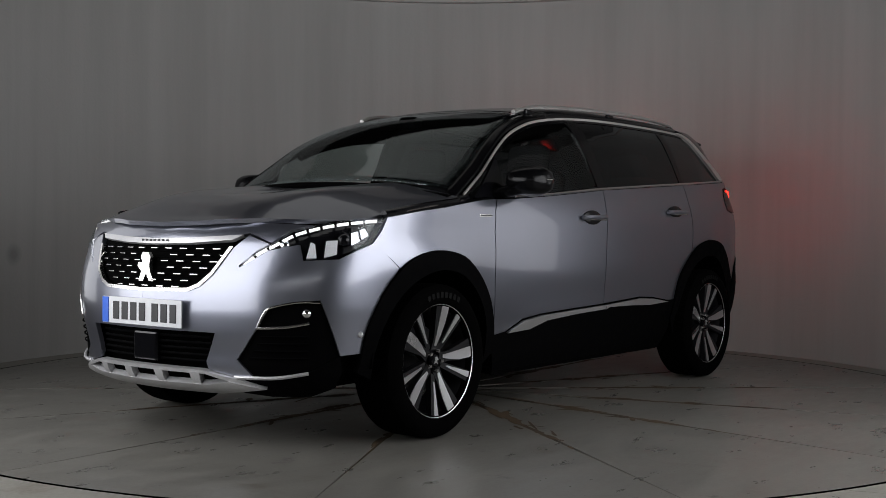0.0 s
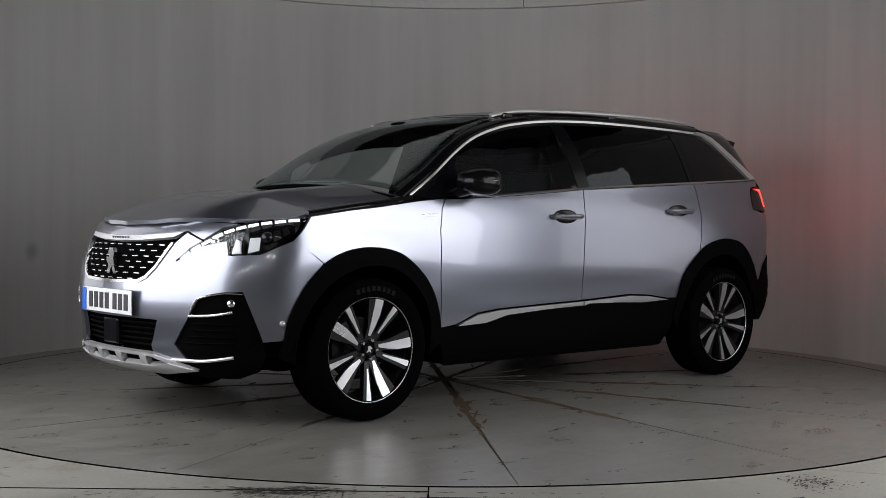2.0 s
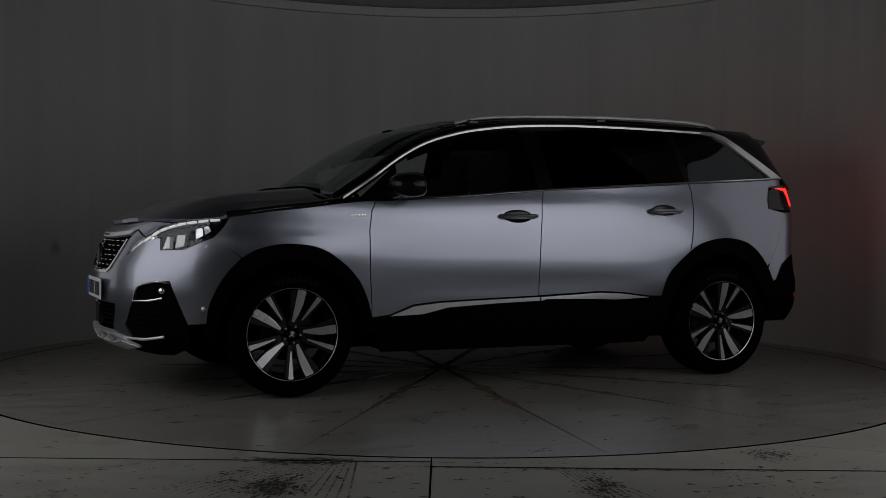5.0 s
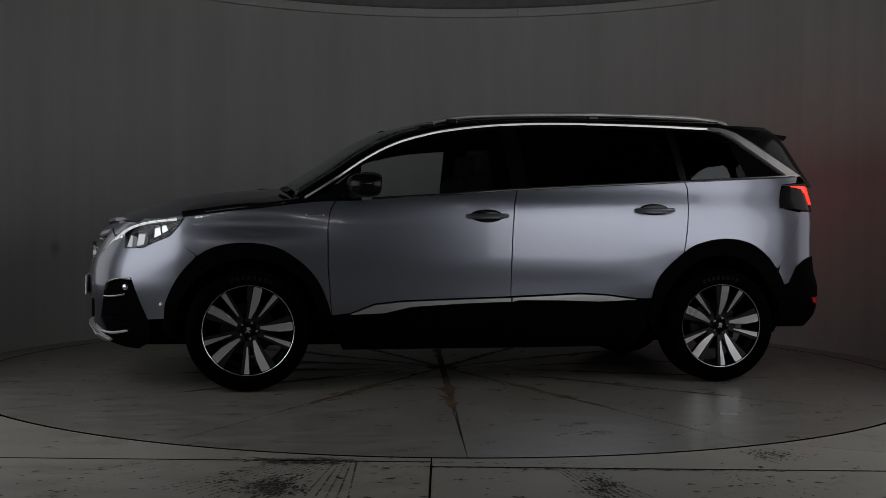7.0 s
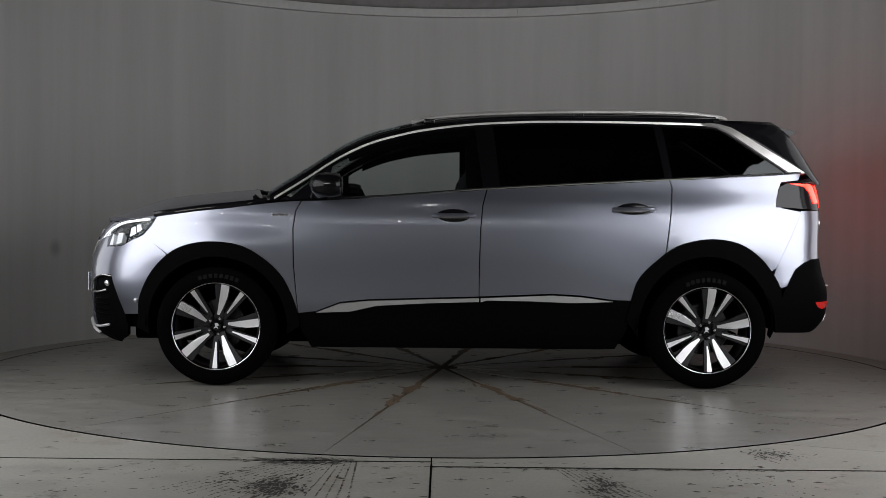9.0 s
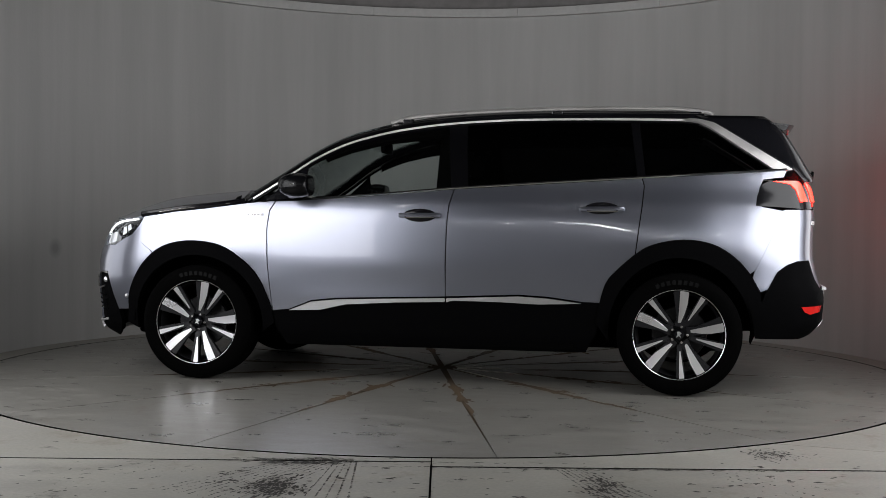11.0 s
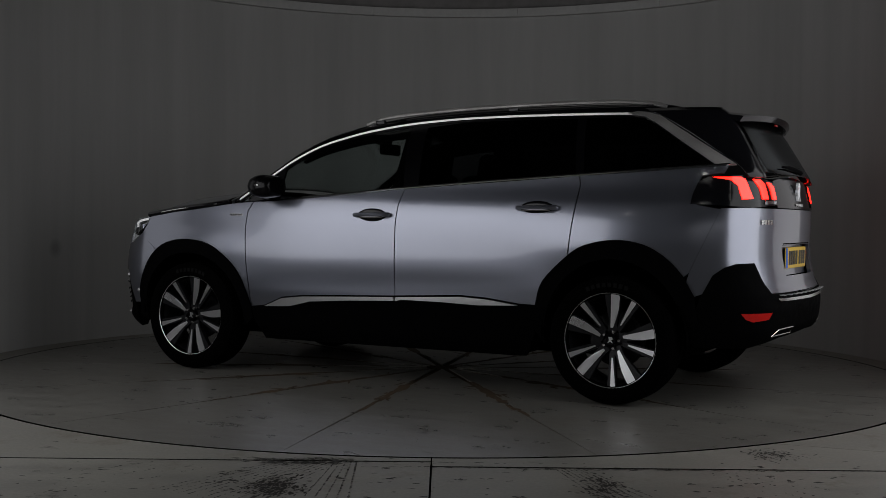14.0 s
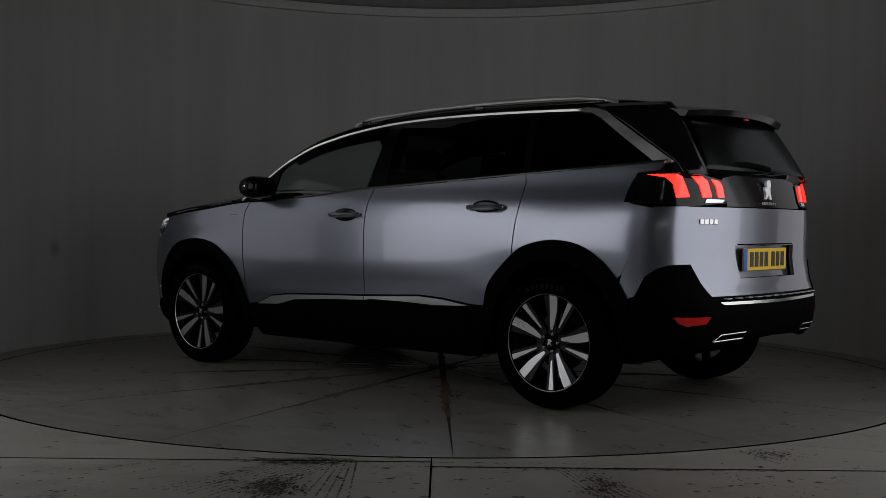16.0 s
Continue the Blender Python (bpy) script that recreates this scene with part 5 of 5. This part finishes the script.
def floor_plates():
    """The fixed floor: one sheet with a round hole, cut by sawn joints, in pieces a few millimetres thick."""
    base = bmesh.new()
    n = 120
    ring = [base.verts.new((2.94 * math.cos(2 * math.pi * k / n), 2.94 * math.sin(2 * math.pi * k / n), -0.035)) for k in range(n)]
    far = []
    for k in range(n):
        a = 2 * math.pi * k / n
        s = 12.0 / max(abs(math.cos(a)), abs(math.sin(a)))
        far.append(base.verts.new((s * math.cos(a), s * math.sin(a), -0.006)))
    for k in range(n):
        base.faces.new((ring[k], ring[(k + 1) % n], far[(k + 1) % n], far[k]))
    # black sheet below the slabs stands for the shade in gap and joints
    floor = part("floor", base, DARK)
    tagged(floor, "grey concrete floor with sawn joints and tyre marks", "floor", kind="structure")
    R = 2.973

    def piece(pts):
        bm = bmesh.new()
        prism(bm, pts, -0.006, 0.0, lambda p, q, c: (p, q, c))
        part("floor_slab", bm, FLOOR, floor)

    def arc(a, b, m=40):
        return [(R * math.cos(t), R * math.sin(t)) for t in np.linspace(a, b, m)]
    x0 = -0.040
    a0 = math.atan2(-math.sqrt(R * R - x0 * x0), x0)
    y_l, y_r = -3.045, -3.135
    g = 0.0028
    # joint that runs off the rim on the one side
    aj = math.atan2(-2.60, 1.475)
    piece([(x0 - g, y_l + g), (-11, y_l + g), (-11, 0)] + arc(-math.pi, a0 - 0.001) )
    piece([(-11, y_l - g), (x0 - g, y_l - g), (x0 - g, -11), (-11, -11)])
    piece([(x0 + g, y_r - g), (11, y_r - g), (11, -11), (x0 + g, -11)])
    piece([(x0 + g, y_r + g)] + [(x0 + g, -R)] + arc(a0 + 0.002, aj - 0.001) + [(2.9, -3.135 + g)])
    piece(arc(aj + 0.001, 0, 30) + [(11, 0), (11, y_r + g), (2.91, y_r + g)])
    piece(arc(0, math.pi, 70) + [(-11, 0), (-11, 11), (11, 11), (11, 0)])
    # dark strips laid over the open joints, for the shade inside them
    for name, c, s in (("joint_shade", (-5.52, y_l, 0.0), (10.96, 0.009, 0.003)), ("joint_shade", (5.48, y_r, 0.0), (11.04, 0.011, 0.003)), ("joint_shade", (x0, -6.9, 0.0), (0.008, 7.6, 0.0034))):
        bm = bmesh.new()
        box(bm, c, s)
        part(name, bm, DARK, floor, "dark strip for the shade in a joint")
    # tyre scuffs at the table's rim: dashes of rubber tread
    rng = random.Random(9)
    bm = bmesh.new()

    def dab(x, y, l, w, ang):
        d, s = Vector((math.cos(ang), math.sin(ang), 0)), Vector((-math.sin(ang), math.cos(ang), 0))
        n = 8
        z = 0.0006 + rng.random() * 0.0006
        bm.faces.new([bm.verts.new(Vector((x, y, z)) + d * l * math.cos(6.2832 * i / n) * rng.uniform(0.6, 1.1) + s * w * math.sin(6.2832 * i / n) * rng.uniform(0.5, 1.1)) for i in range(n)])
    # loose specks, then a band along the joint and fans of tread dashes
    for cx, cy, wx, wy, ang, count in ((-0.58, -3.03, 0.12, 0.022, 0.1, 120), (-0.45, -3.02, 0.05, 0.03, 0.2, 60), (0.6, -3.14, 0.6, 0.008, 0.0, 110), (-0.3, -3.05, 0.3, 0.008, 0.0, 60), (0.3, -3.4, 1.4, 0.25, 0.4, 70), (-1.3, -3.3, 0.7, 0.25, 0.4, 50), (-0.60, -3.50, 0.05, 0.08, 1.2, 420), (0.60, -3.47, 0.04, 0.11, 1.9, 170), (-0.52, -3.08, 0.10, 0.02, 0.2, 160), (0.75, -3.15, 0.35, 0.012, 0.0, 140), (1.38, -2.84, 0.05, 0.06, 1.0, 90)):
        for _ in range(count):
            x, y = rng.gauss(cx, wx), rng.gauss(cy, wy)
            if math.hypot(x, y) > 2.975:
                dab(x, y, rng.uniform(0.004, 0.024), rng.uniform(0.002, 0.007), rng.gauss(ang, 0.2))
    for x0_, y0_, x1_, y1_, lines, spread, steps, keep in ((-0.50, -3.04, -0.86, -3.66, 11, 0.30, 50, 0.75), (-0.38, -3.04, -0.40, -3.66, 5, 0.12, 46, 0.7), (0.50, -3.16, 0.66, -3.66, 7, 0.15, 46, 0.75), (1.32, -2.72, 1.47, -2.95, 6, 0.2, 20, 0.6), (-1.0, -3.12, -1.5, -3.6, 5, 0.3, 40, 0.2), (1.1, -3.2, 1.35, -3.6, 5, 0.2, 34, 0.22)):
        d = Vector((x1_ - x0_, y1_ - y0_, 0))
        side_ = Vector((-d.y, d.x, 0)).normalized()
        for i in range(lines):
            o = (i / max(1, lines - 1) - 0.5) * spread
            for k in range(steps):
                if rng.random() < keep:
                    q = (k + rng.random() * 0.5) / steps
                    p = Vector((x0_, y0_, 0)) + d * q + side_ * o * (0.7 + 0.6 * q)
                    if p.length > 2.975:
                        dab(p.x, p.y, rng.uniform(0.003, 0.010), rng.uniform(0.0025, 0.006), math.atan2(d.y, d.x) + rng.gauss(0, 0.3))
    # oil spots of a few centimetres
    for _ in range(70):
        x, y = rng.uniform(-2.2, 2.2), rng.uniform(-3.75, -3.05)
        if math.hypot(x, y) > 3.0:
            for _ in range(rng.randint(1, 5)):
                dab(x + rng.gauss(0, 0.012), y + rng.gauss(0, 0.008), rng.uniform(0.004, 0.02), rng.uniform(0.003, 0.010), rng.uniform(-0.6, 0.6))
    tagged(part("tyre_marks", bm, SCUFF, floor, "black tyre marks on concrete"), kind="stuff")


floor_plates()


def walls():
    a0, a1 = math.radians(-20), math.radians(200)
    n = 120
    bm = bmesh.new()
    prof = [(R_WALL, 0.0), (R_WALL, 2.850), (R_WALL + 0.12, 2.850), (R_WALL + 0.12, 0.0)]
    rings = [[bm.verts.new((r * math.cos(a), r * math.sin(a), z)) for r, z in prof] for a in np.linspace(a0, a1, n)]
    for p, q in zip(rings, rings[1:]):
        for k in range(4):
            bm.faces.new((p[k], p[(k + 1) % 4], q[(k + 1) % 4], q[k]))
    bm.faces.new(rings[0])
    bm.faces.new(rings[-1])
    w = part("wall_round", bm, WALL, smooth=True)
    tagged(w, "curved grey studio wall, light on faint vertical ripples painted as streaks", "wall", kind="structure")
    bm = bmesh.new()
    prof = [(R_WALL - 0.05, 2.852), (R_WALL - 0.05, 2.925), (R_WALL + 0.12, 2.925), (R_WALL + 0.12, 2.852)]
    for s in range(9):
        rings = [[bm.verts.new((r * math.cos(a), r * math.sin(a), z)) for r, z in prof] for a in np.linspace(a0 + (a1 - a0) * s / 9 + 0.0006, a0 + (a1 - a0) * (s + 1) / 9 - 0.0006, 15)]
        for p, q in zip(rings, rings[1:]):
            for k in range(4):
                bm.faces.new((p[k], p[(k + 1) % 4], q[(k + 1) % 4], q[k]))
        bm.faces.new(rings[0])
        bm.faces.new(rings[-1])
    t = part("trim", bm, TRIM, smooth=True)
    tagged(t, "white rim along the top of the round wall", "trim", kind="structure")
    bm = bmesh.new()
    prof = [(R_WALL + 0.03, 2.927), (R_WALL + 0.03, 3.59), (R_WALL + 0.12, 3.59), (R_WALL + 0.12, 2.927)]
    rings = [[bm.verts.new((r * math.cos(a), r * math.sin(a), z)) for r, z in prof] for a in np.linspace(a0, a1, n)]
    for p, q in zip(rings, rings[1:]):
        for k in range(4):
            bm.faces.new((p[k], p[(k + 1) % 4], q[(k + 1) % 4], q[k]))
    tagged(part("wall_upper", bm, DULL, smooth=True), "dull grey wall above the rim", "wall", kind="structure")
    bm = bmesh.new()
    box(bm, (0, 0, 3.65), (24, 24, 0.1))
    tagged(part("ceiling", bm, SOOT), "dark ceiling", "ceiling", kind="structure")
    for name, c, s in (("wall_north", (0, 11.9, 1.8), (23.6, 0.2, 3.6)), ("wall_south", (0, -11.9, 1.8), (23.6, 0.2, 3.6)), ("wall_east", (11.9, 0, 1.8), (0.2, 24, 3.6)), ("wall_west", (-11.9, 0, 1.8), (0.2, 24, 3.6))):
        bm = bmesh.new()
        box(bm, c, s)
        tagged(part(name, bm, SOOT), "dark plain studio wall", "wall", kind="structure")


walls()


def motions():
    walk(turntable, [(t, pose(0, 0, 0, 0, 0, a)) for t, a in TURN])
    walk(car, [(t, pose(0, 0, 0, 0, 0, a) @ pose(STAND[0], STAND[1], 0.002)) for t, a in TURN])


motions()
